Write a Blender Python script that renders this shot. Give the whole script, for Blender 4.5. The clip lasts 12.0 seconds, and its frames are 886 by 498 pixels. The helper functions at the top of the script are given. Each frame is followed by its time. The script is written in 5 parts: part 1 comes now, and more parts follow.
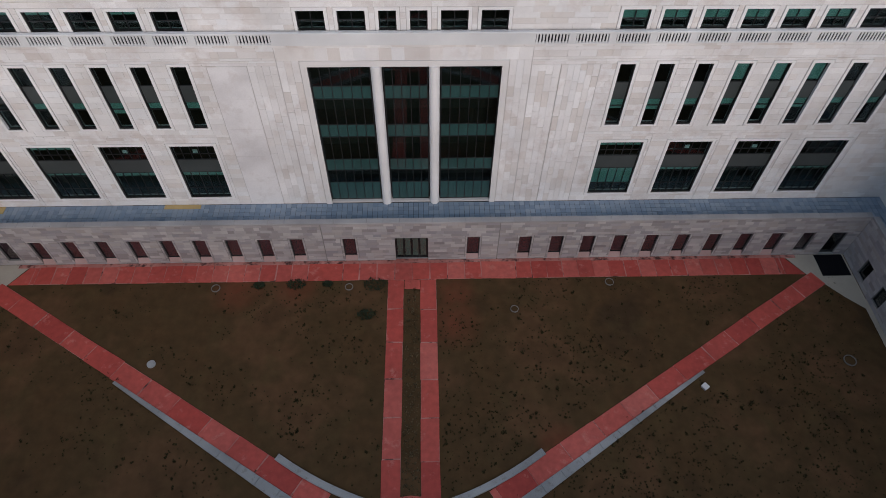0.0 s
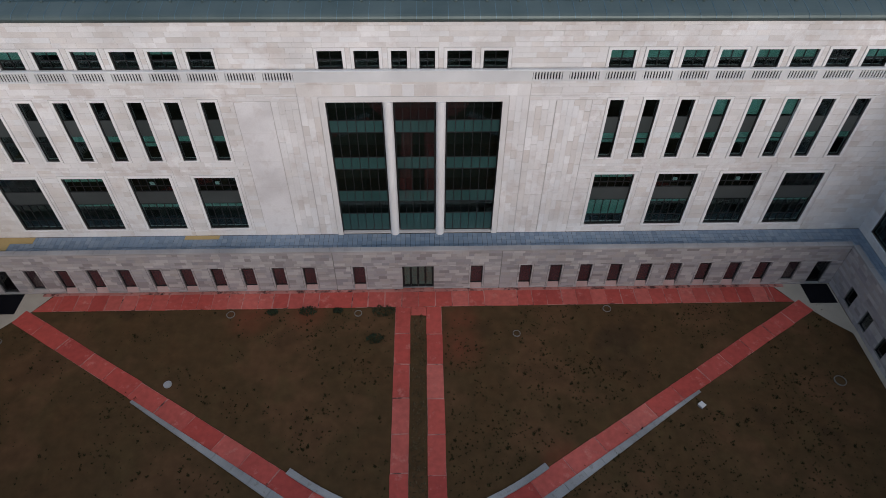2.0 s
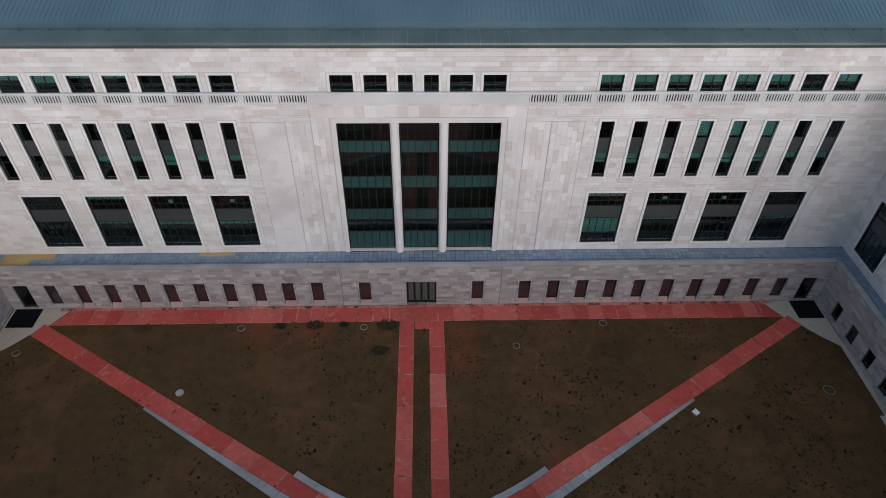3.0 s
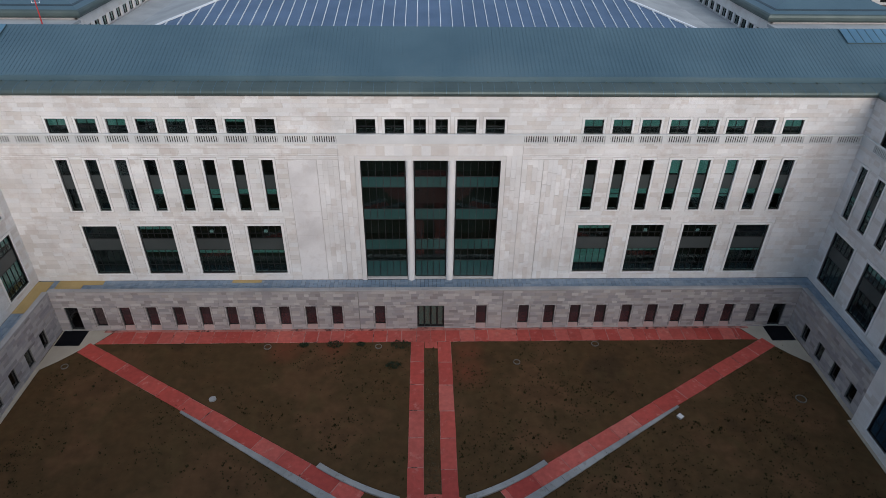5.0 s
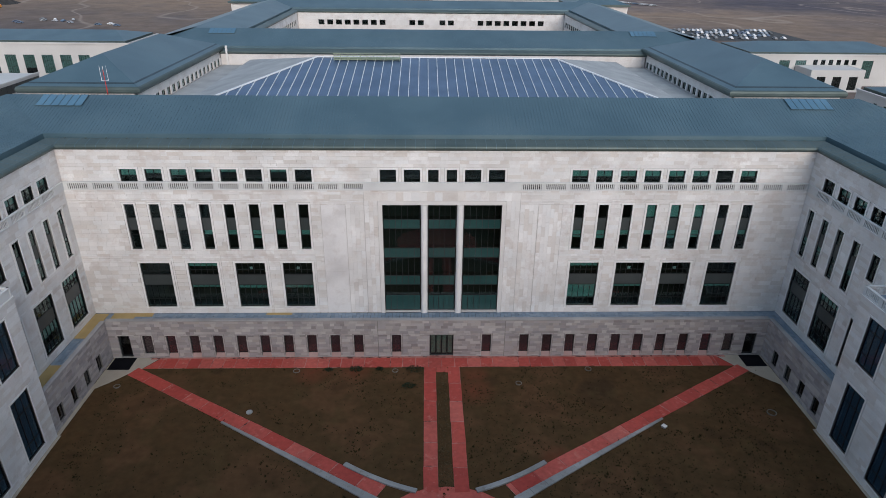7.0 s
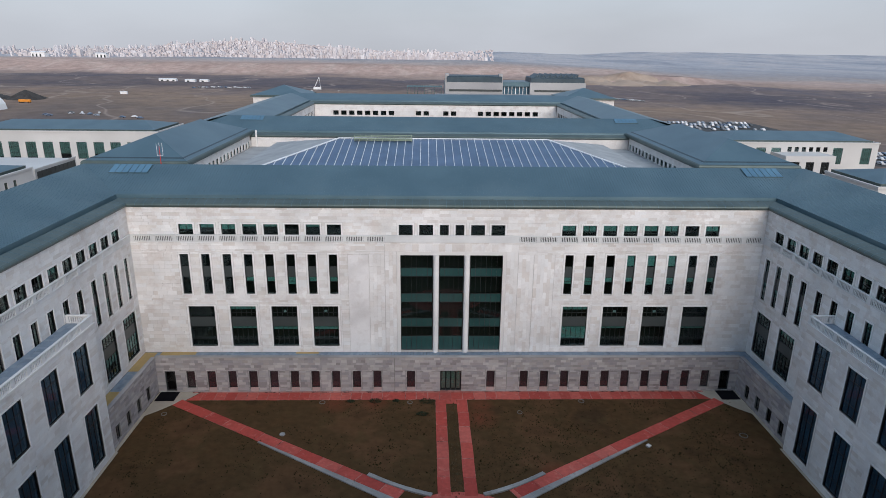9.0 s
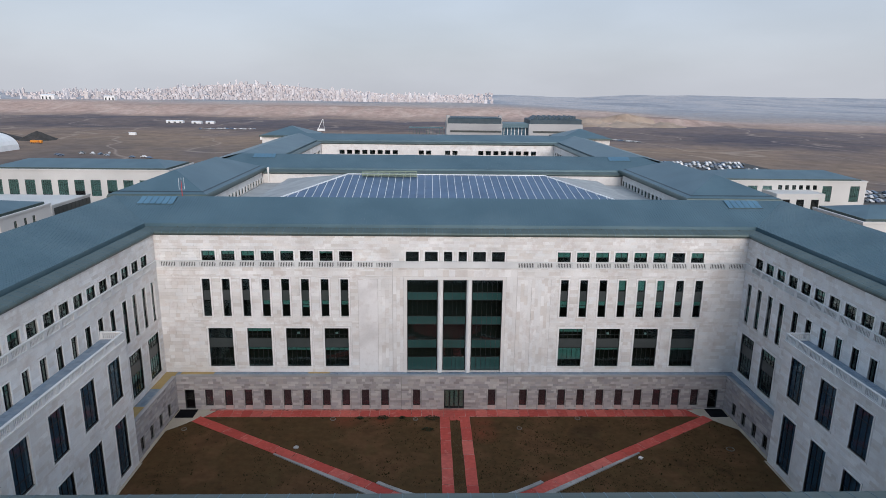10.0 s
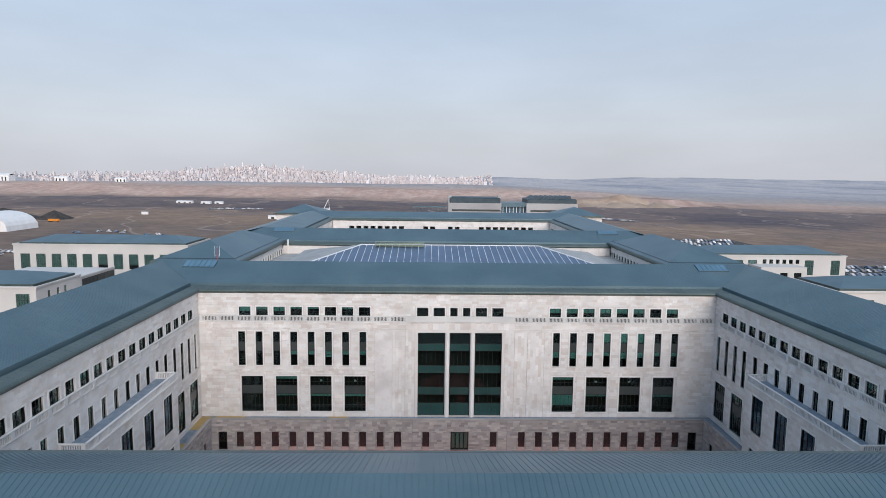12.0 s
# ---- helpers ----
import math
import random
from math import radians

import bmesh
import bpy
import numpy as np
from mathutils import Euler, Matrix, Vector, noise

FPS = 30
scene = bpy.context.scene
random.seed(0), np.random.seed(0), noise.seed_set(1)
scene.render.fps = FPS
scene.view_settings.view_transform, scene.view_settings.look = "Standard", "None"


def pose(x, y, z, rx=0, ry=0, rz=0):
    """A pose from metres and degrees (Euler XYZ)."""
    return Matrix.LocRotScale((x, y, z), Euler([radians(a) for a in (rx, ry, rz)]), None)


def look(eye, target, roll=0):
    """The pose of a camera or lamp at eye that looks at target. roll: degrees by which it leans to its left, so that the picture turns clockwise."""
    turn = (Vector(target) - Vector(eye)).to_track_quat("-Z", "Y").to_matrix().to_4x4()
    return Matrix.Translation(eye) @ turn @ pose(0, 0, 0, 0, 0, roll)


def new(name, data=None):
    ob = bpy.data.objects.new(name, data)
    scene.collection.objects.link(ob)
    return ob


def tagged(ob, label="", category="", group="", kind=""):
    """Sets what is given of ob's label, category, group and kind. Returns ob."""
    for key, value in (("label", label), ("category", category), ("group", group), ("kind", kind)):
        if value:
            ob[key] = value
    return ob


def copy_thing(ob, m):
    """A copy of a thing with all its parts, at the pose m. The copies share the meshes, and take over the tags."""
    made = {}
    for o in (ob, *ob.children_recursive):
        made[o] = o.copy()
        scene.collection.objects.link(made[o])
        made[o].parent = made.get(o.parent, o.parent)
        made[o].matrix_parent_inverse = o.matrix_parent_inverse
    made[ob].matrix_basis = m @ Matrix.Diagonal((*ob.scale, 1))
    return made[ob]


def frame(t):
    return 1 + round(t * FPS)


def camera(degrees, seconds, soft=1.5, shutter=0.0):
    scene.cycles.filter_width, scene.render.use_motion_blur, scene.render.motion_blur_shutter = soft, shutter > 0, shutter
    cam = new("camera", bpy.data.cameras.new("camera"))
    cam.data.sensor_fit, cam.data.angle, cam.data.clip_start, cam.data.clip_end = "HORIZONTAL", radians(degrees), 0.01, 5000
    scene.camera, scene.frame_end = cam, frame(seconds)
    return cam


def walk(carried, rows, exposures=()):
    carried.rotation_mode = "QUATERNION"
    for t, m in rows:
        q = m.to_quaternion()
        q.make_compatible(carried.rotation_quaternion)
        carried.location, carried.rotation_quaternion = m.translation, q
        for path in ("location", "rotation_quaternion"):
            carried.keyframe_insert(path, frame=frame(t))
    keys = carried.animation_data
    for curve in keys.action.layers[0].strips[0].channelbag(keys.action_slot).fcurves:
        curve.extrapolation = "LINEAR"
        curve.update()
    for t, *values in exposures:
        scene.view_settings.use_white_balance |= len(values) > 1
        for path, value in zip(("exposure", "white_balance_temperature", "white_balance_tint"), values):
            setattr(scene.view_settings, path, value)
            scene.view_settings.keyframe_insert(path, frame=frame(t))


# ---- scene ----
cam = camera(69.7, 12.0, soft=0.6)
PATH = [
    (0, (1.628, -2.261, 50.07), (1.673, -1.033, 48.492), 0.9),
    (0.5, (1.451, -3.336, 50.052), (1.498, -2.071, 48.504), 0.9),
    (1, (1.24, -4.468, 50.049), (1.288, -3.166, 48.531), 0.9),
    (1.5, (1.085, -5.774, 50.021), (1.135, -4.435, 48.537), 0.9),
    (2, (0.936, -7.435, 49.986), (0.986, -6.042, 48.551), 0.8),
    (2.5, (0.766, -9.413, 49.908), (0.816, -7.968, 48.525), 0.8),
    (3, (0.565, -11.733, 49.828), (0.617, -10.238, 48.5), 0.8),
    (5, (-0.544, -22.536, 49.334), (-0.49, -20.865, 48.236), 0.8),
    (5.5, (-0.821, -25.334, 49.297), (-0.769, -23.628, 48.255), 0.7),
    (6, (-1.169, -28.329, 49.343), (-1.118, -26.588, 48.36), 0.7),
    (6.5, (-1.598, -31.363, 49.39), (-1.545, -29.591, 48.464), 0.7),
    (7, (-2.053, -34.769, 49.359), (-1.999, -32.965, 48.497), 0.7),
    (9, (-3.814, -48.744, 48.912), (-3.759, -46.838, 48.309), 0.7),
    (9.5, (-4.183, -52.254, 48.842), (-4.129, -50.33, 48.298), 0.7),
    (10, (-4.526, -55.942, 48.783), (-4.473, -54.002, 48.301), 0.7),
    (10.5, (-4.899, -59.625, 48.699), (-4.846, -57.671, 48.277), 0.7),
    (11, (-5.277, -63.461, 48.568), (-5.225, -61.494, 48.211), 0.7),
    (11.5, (-5.589, -67.245, 48.421), (-5.538, -65.268, 48.123), 0.7),
    (12, (-5.98, -71.206, 48.304), (-5.93, -69.221, 48.068), 0.7),
]
EXPOSURES = [(0, -0.48, 6820, 13), (3, -0.42, 6740, 11), (6.5, -0.32, 6680, 9), (9, -0.22, 6640, 9), (12, -0.09, 6780, 10)]
walk(cam, [(t, look(eye, target, roll)) for t, eye, target, roll in PATH], EXPOSURES)

# ---- world, sun, exposure ----
SUN_EL, SUN_AZ = 25.0, 165.0            # degrees; azimuth clockwise from +y
world = bpy.data.worlds.new("world")
scene.world = world
world.use_nodes = True
wn = world.node_tree.nodes
wl = world.node_tree.links
wn.clear()
w_out = wn.new("ShaderNodeOutputWorld")
w_bg = wn.new("ShaderNodeBackground")
w_sky = wn.new("ShaderNodeTexSky")
w_sky.sky_type = "NISHITA"
w_sky.sun_disc = False
w_sky.sun_elevation = radians(SUN_EL)
w_sky.sun_rotation = radians(SUN_AZ)
w_sky.air_density, w_sky.dust_density, w_sky.ozone_density = 1.0, 3.0, 2.0
w_mix = wn.new("ShaderNodeMix")
w_mix.data_type = "RGBA"
w_mix.inputs[0].default_value = 0.72
w_co, w_xyz, w_up, w_cloud = wn.new("ShaderNodeTexCoord"), wn.new("ShaderNodeSeparateXYZ"), wn.new("ShaderNodeMapRange"), wn.new("ShaderNodeMix")
w_cloud.data_type = "RGBA"
w_up.inputs[1].default_value, w_up.inputs[2].default_value = 0.0, 0.45
w_cloud.inputs[6].default_value = (7.0, 7.4, 8.45, 1)     # thin cloud cover, paler towards the horizon
w_cloud.inputs[7].default_value = (4.5, 6.4, 9.0, 1)
wl.new(w_co.outputs["Generated"], w_xyz.inputs[0])
wl.new(w_xyz.outputs["Z"], w_up.inputs[0])
wl.new(w_up.outputs[0], w_cloud.inputs[0])
w_map, w_wisp, w_amt, w_veil = wn.new("ShaderNodeMapping"), wn.new("ShaderNodeTexNoise"), wn.new("ShaderNodeMapRange"), wn.new("ShaderNodeVectorMath")
w_map.inputs["Scale"].default_value = (2.2, 2.2, 7.0)
w_wisp.inputs["Scale"].default_value, w_wisp.inputs["Detail"].default_value, w_wisp.inputs["Roughness"].default_value = 1.3, 5, 0.5
w_amt.inputs[1].default_value, w_amt.inputs[2].default_value, w_amt.inputs[3].default_value, w_amt.inputs[4].default_value = 0.3, 0.7, 0.93, 1.09
w_veil.operation = "SCALE"
wl.new(w_co.outputs["Generated"], w_map.inputs[0])
wl.new(w_map.outputs[0], w_wisp.inputs["Vector"])
wl.new(w_wisp.outputs["Fac"], w_amt.inputs[0])
wl.new(w_cloud.outputs[2], w_veil.inputs[0])
wl.new(w_amt.outputs[0], w_veil.inputs["Scale"])
wl.new(w_veil.outputs[0], w_mix.inputs[7])
wl.new(w_sky.outputs[0], w_mix.inputs[6])
wl.new(w_mix.outputs[2], w_bg.inputs[0])
w_bg.inputs[1].default_value = 0.112
wl.new(w_bg.outputs[0], w_out.inputs[0])
sun_data = bpy.data.lights.new("sun", "SUN")
sun_data.energy, sun_data.angle, sun_data.color = 2.5, radians(38), (1.0, 0.92, 0.89)
sun = new("sun", sun_data)
sun_dir = Vector((math.sin(radians(SUN_AZ)) * math.cos(radians(SUN_EL)), math.cos(radians(SUN_AZ)) * math.cos(radians(SUN_EL)), math.sin(radians(SUN_EL))))
sun.matrix_world = look(sun_dir * 200, (0, 0, 0))


# ---- materials ----
def mat(name, tones, rough=0.7, metal=0.0, per="none", scale=1.0, spread=0.12, bump=0.02, fine=30.0, spec=0.4, coat=0.0, scuff=None):
    """Tones: base colours that vary per piece, per island or by a broad noise; a fine grain and relief on top."""
    m = bpy.data.materials.new(name)
    m.use_nodes = True
    n, l = m.node_tree.nodes, m.node_tree.links
    b = n["Principled BSDF"]
    b.inputs["Roughness"].default_value, b.inputs["Metallic"].default_value = rough, metal
    b.inputs["Specular IOR Level"].default_value = spec
    b.inputs["Coat Weight"].default_value = coat
    co = n.new("ShaderNodeTexCoord")
    geo = n.new("ShaderNodeNewGeometry")
    broad = n.new("ShaderNodeTexNoise")
    broad.inputs["Scale"].default_value, broad.inputs["Detail"].default_value = 0.25 * scale, 5
    grain = n.new("ShaderNodeTexNoise")
    grain.inputs["Scale"].default_value, grain.inputs["Detail"].default_value = fine * scale, 4
    l.new(geo.outputs["Position"], broad.inputs["Vector"])
    l.new(geo.outputs["Position"], grain.inputs["Vector"])
    ramp = n.new("ShaderNodeValToRGB")
    el = ramp.color_ramp.elements
    while len(el) < len(tones):
        el.new(0.5)
    for i, c in enumerate(tones):
        el[i].position = i / max(1, len(tones) - 1)
        el[i].color = (*c, 1)
    if per == "island":
        l.new(geo.outputs["Random Per Island"], ramp.inputs[0])
    elif per == "object":
        oi = n.new("ShaderNodeObjectInfo")
        l.new(oi.outputs["Random"], ramp.inputs[0])
    else:
        mr = n.new("ShaderNodeMapRange")
        mr.inputs[1].default_value, mr.inputs[2].default_value = 0.32, 0.68
        l.new(broad.outputs["Fac"], mr.inputs[0])
        l.new(mr.outputs[0], ramp.inputs[0])
    add = n.new("ShaderNodeMath")
    add.operation = "ADD"
    l.new(broad.outputs["Fac"], add.inputs[0])
    l.new(grain.outputs["Fac"], add.inputs[1])
    var = n.new("ShaderNodeMapRange")
    var.inputs[1].default_value, var.inputs[2].default_value = 0.6, 1.4
    var.inputs[3].default_value, var.inputs[4].default_value = 1 - spread, 1 + spread
    l.new(add.outputs[0], var.inputs[0])
    mul = n.new("ShaderNodeVectorMath")
    mul.operation = "SCALE"
    l.new(ramp.outputs[0], mul.inputs[0])
    l.new(var.outputs[0], mul.inputs["Scale"])
    last = mul.outputs[0]
    if scuff:                                   # worn or stained patches: colour, scale, threshold, strength
        tone, size, edge, amount = scuff
        patch = n.new("ShaderNodeTexNoise")
        patch.inputs["Scale"].default_value, patch.inputs["Detail"].default_value, patch.inputs["Roughness"].default_value = size, 8, 0.7
        l.new(geo.outputs["Position"], patch.inputs["Vector"])
        cut = n.new("ShaderNodeMapRange")
        cut.inputs[1].default_value, cut.inputs[2].default_value, cut.inputs[4].default_value = edge, edge + 0.12, amount
        l.new(patch.outputs["Fac"], cut.inputs[0])
        mx = n.new("ShaderNodeMix")
        mx.data_type = "RGBA"
        mx.inputs[7].default_value = (*tone, 1)
        l.new(cut.outputs[0], mx.inputs[0])
        l.new(last, mx.inputs[6])
        last = mx.outputs[2]
    l.new(last, b.inputs["Base Color"])
    if bump:
        bp = n.new("ShaderNodeBump")
        bp.inputs["Strength"].default_value, bp.inputs["Distance"].default_value = 0.5, bump
        l.new(grain.outputs["Fac"], bp.inputs["Height"])
        l.new(bp.outputs[0], b.inputs["Normal"])
    return m


def glass_mat(name, tint, face=0.06):
    m = bpy.data.materials.new(name)
    m.use_nodes = True
    n, l = m.node_tree.nodes, m.node_tree.links
    n.clear()
    out = n.new("ShaderNodeOutputMaterial")
    mix = n.new("ShaderNodeMixShader")
    tr = n.new("ShaderNodeBsdfTransparent")
    gl = n.new("ShaderNodeBsdfGlossy")
    lw = n.new("ShaderNodeLayerWeight")
    pw = n.new("ShaderNodeMath")
    pw.operation = "POWER"
    pw.inputs[1].default_value = 4.0
    mr = n.new("ShaderNodeMapRange")
    mr.inputs[3].default_value, mr.inputs[4].default_value = face, 1.0
    lw.inputs[0].default_value = 0.5
    l.new(lw.outputs["Facing"], pw.inputs[0])
    l.new(pw.outputs[0], mr.inputs[0])
    tr.inputs[0].default_value = (*tint, 1)
    gl.inputs[0].default_value = (0.82, 0.95, 0.95, 1)
    gl.inputs["Roughness"].default_value = 0.03
    l.new(mr.outputs[0], mix.inputs[0])
    l.new(tr.outputs[0], mix.inputs[1])
    l.new(gl.outputs[0], mix.inputs[2])
    l.new(mix.outputs[0], out.inputs[0])
    return m


STONE_TONES = [(0.58, 0.545, 0.52), (0.71, 0.70, 0.695), (0.645, 0.625, 0.615), (0.755, 0.745, 0.74), (0.61, 0.57, 0.54), (0.70, 0.70, 0.705), (0.665, 0.635, 0.61)]
STONE = mat("pale_travertine", STONE_TONES, 0.75, per="island", spread=0.20, bump=0.01, scuff=((0.53, 0.465, 0.435), 0.42, 0.52, 0.50))
STONE_PIECE = mat("pale_travertine_piece", STONE_TONES, 0.75, per="object", spread=0.20, bump=0.01, scuff=((0.53, 0.465, 0.435), 0.42, 0.52, 0.50))
SURROUND = mat("honed_stone_surround", [(0.69, 0.68, 0.672), (0.75, 0.742, 0.735)], 0.6, spread=0.06, bump=0.003)
ANNEX_STONE = mat("pale_annex_render", [(0.53, 0.525, 0.515), (0.60, 0.59, 0.575)], 0.75, spread=0.10, bump=0.003, scale=0.2)
HALL_STONE = mat("grey_hall_stone", [(0.33, 0.33, 0.34), (0.42, 0.415, 0.415)], 0.8, spread=0.14, bump=0.0, scale=0.1)
TRIM = mat("smooth_stone_trim", [(0.62, 0.60, 0.59), (0.68, 0.66, 0.64)], 0.65, spread=0.06, bump=0.005)
PANEL = mat("smooth_pale_stone_panel", [(0.63, 0.61, 0.61), (0.70, 0.685, 0.685), (0.66, 0.645, 0.64)], 0.7, spread=0.18, bump=0.006, scuff=((0.53, 0.49, 0.47), 0.7, 0.53, 0.5))
RAIL = mat("grey_stone_rail", [(0.57, 0.575, 0.58), (0.64, 0.645, 0.645)], 0.65, spread=0.08, bump=0.005)
BASE_STONE = mat("grey_brown_stone", [(0.235, 0.210, 0.21), (0.40, 0.375, 0.37), (0.31, 0.29, 0.30), (0.47, 0.44, 0.43), (0.36, 0.325, 0.31), (0.27, 0.255, 0.27)], 0.8, per="island", spread=0.14, bump=0.02)
BASE_PIECE = mat("grey_brown_stone_piece", [(0.235, 0.210, 0.21), (0.40, 0.375, 0.37), (0.31, 0.29, 0.30), (0.47, 0.44, 0.43), (0.36, 0.325, 0.31), (0.27, 0.255, 0.27)], 0.8, per="object", spread=0.14, bump=0.02)
JOINT = mat("joint_mortar", [(0.20, 0.19, 0.18), (0.25, 0.24, 0.23)], 0.9, spread=0.1)
JOINT_PALE = mat("pale_joint_mortar", [(0.46, 0.44, 0.43), (0.53, 0.51, 0.50)], 0.9, spread=0.1)
ROOF = mat("blue_grey_sheet_metal", [(0.076, 0.137, 0.172), (0.098, 0.164, 0.197)], 0.40, 0.3, spread=0.10, bump=0.004, scale=0.5, scuff=((0.120, 0.175, 0.200), 0.12, 0.52, 0.35))
FASCIA = mat("green_grey_gutter_metal", [(0.070, 0.100, 0.098), (0.095, 0.125, 0.120)], 0.45, 0.3, spread=0.12, bump=0.004)
ATRIUM = mat("blue_atrium_cladding", [(0.080, 0.135, 0.225), (0.105, 0.165, 0.265)], 0.38, 0.3, spread=0.12, bump=0.004)
WHITE_METAL = mat("white_painted_metal", [(0.72, 0.74, 0.76), (0.80, 0.82, 0.84)], 0.4, spread=0.05, bump=0.0)
GREEN_METAL = mat("green_painted_metal", [(0.22, 0.28, 0.20), (0.28, 0.34, 0.25)], 0.5, spread=0.1, bump=0.0)
MEMBRANE = mat("grey_roof_membrane", [(0.34, 0.35, 0.36), (0.42, 0.43, 0.43)], 0.85, spread=0.1)
SLATE = mat("blue_slate_tile", [(0.15, 0.20, 0.26), (0.19, 0.25, 0.32), (0.24, 0.29, 0.345), (0.17, 0.23, 0.30)], 0.55, per="island", spread=0.14, bump=0.01)
OCHRE = mat("ochre_insulation_board", [(0.38, 0.27, 0.11), (0.46, 0.33, 0.15)], 0.85, spread=0.15)
FRAME = mat("dark_bronze_aluminium", [(0.020, 0.022, 0.024), (0.030, 0.032, 0.034)], 0.4, 0.4, spread=0.1, bump=0.0)
GLASS = glass_mat("green_tinted_glass", (0.62, 0.735, 0.725), 0.06)
GLASS_DARK = glass_mat("smoked_glass", (0.70, 0.66, 0.68), 0.05)
GLASS_SKY = glass_mat("mirror_tinted_glass", (0.68, 0.72, 0.72), 0.10)
GLASS_BLUE = glass_mat("dark_blue_glass", (0.57, 0.68, 0.745), 0.02)
SPANDREL = mat("grey_spandrel_panel", [(0.040, 0.048, 0.048), (0.056, 0.064, 0.064)], 0.3, spread=0.1, bump=0.0)
TEAL = mat("teal_spandrel_glass", [(0.020, 0.058, 0.056), (0.028, 0.072, 0.070)], 0.15, spread=0.1, bump=0.0, spec=0.6)
BLIND = mat("pale_green_roller_blind", [(0.23, 0.43, 0.39), (0.29, 0.50, 0.46)], 0.8, spread=0.06)
NAVY = mat("dark_blue_grey_pane_backing", [(0.14, 0.19, 0.23), (0.18, 0.235, 0.275)], 0.8, spread=0.1)
MAUVE = mat("brown_mauve_pane_backing", [(0.165, 0.122, 0.128), (0.205, 0.155, 0.160)], 0.85, spread=0.10)
LINING = mat("brown_grey_door_backing", [(0.38, 0.33, 0.30), (0.45, 0.39, 0.36)], 0.85, spread=0.12)
DARK_ROOF = mat("dark_roof_and_gutter_shade", [(0.036, 0.060, 0.078), (0.050, 0.078, 0.098)], 0.5, 0.2, spread=0.10, bump=0.0)
ROOM = mat("dimmed_room_lining", [(0.035, 0.035, 0.035), (0.055, 0.050, 0.048)], 0.9, spread=0.2)
SOIL = mat("bare_brown_soil", [(0.062, 0.036, 0.018), (0.086, 0.047, 0.021), (0.072, 0.042, 0.019), (0.096, 0.050, 0.024), (0.070, 0.037, 0.018)], 0.95, spread=0.26, spec=0.1, bump=0.05, fine=2.2, scale=0.5, scuff=((0.092, 0.062, 0.026), 0.35, 0.52, 0.35))
RED = mat("red_concrete_slab", [(0.40, 0.054, 0.040), (0.49, 0.082, 0.060), (0.41, 0.056, 0.042), (0.50, 0.108, 0.082), (0.37, 0.050, 0.038), (0.47, 0.078, 0.058), (0.52, 0.122, 0.094), (0.42, 0.060, 0.045)], 0.85, per="object", spread=0.22, bump=0.006, fine=2.0, scuff=((0.60, 0.25, 0.20), 0.8, 0.57, 0.55))
RED_BED = mat("pink_mortar_bedding", [(0.40, 0.13, 0.105), (0.50, 0.23, 0.195)], 0.9, spread=0.25, scuff=((0.05, 0.022, 0.018), 1.1, 0.50, 0.95))
RED_DUST = mat("red_dusted_stone", [(0.38, 0.25, 0.23), (0.44, 0.31, 0.29)], 0.9, spread=0.2)
CONCRETE = mat("pale_concrete", [(0.25, 0.245, 0.24), (0.34, 0.33, 0.32)], 0.85, spread=0.2, bump=0.01, scuff=((0.16, 0.13, 0.11), 1.5, 0.55, 0.6))
RING = mat("weathered_ring_concrete", [(0.13, 0.118, 0.105), (0.19, 0.175, 0.155)], 0.9, spread=0.25, bump=0.01)
APRON = mat("beige_concrete_apron", [(0.36, 0.31, 0.25), (0.43, 0.38, 0.31)], 0.9, spread=0.15, bump=0.01)
BLACK = mat("black_slab_surface", [(0.006, 0.006, 0.008), (0.010, 0.010, 0.012)], 0.9, spread=0.2, spec=0.05)
TUFT = mat("dry_dark_grass", [(0.016, 0.013, 0.008), (0.042, 0.033, 0.015), (0.022, 0.018, 0.009), (0.080, 0.060, 0.026), (0.020, 0.018, 0.009), (0.030, 0.025, 0.011)], 1.0, spec=0.02, per="island", spread=0.2, bump=0.0)
DRY = mat("dry_tan_grass", [(0.030, 0.022, 0.012), (0.11, 0.080, 0.045), (0.045, 0.034, 0.017), (0.16, 0.115, 0.068), (0.024, 0.020, 0.010)], 1.0, spec=0.02, per="island", spread=0.2, bump=0.0)
WEED = mat("dark_green_weed", [(0.010, 0.018, 0.007), (0.026, 0.036, 0.013), (0.016, 0.022, 0.009)], 0.9, per="island", spread=0.2, bump=0.0)


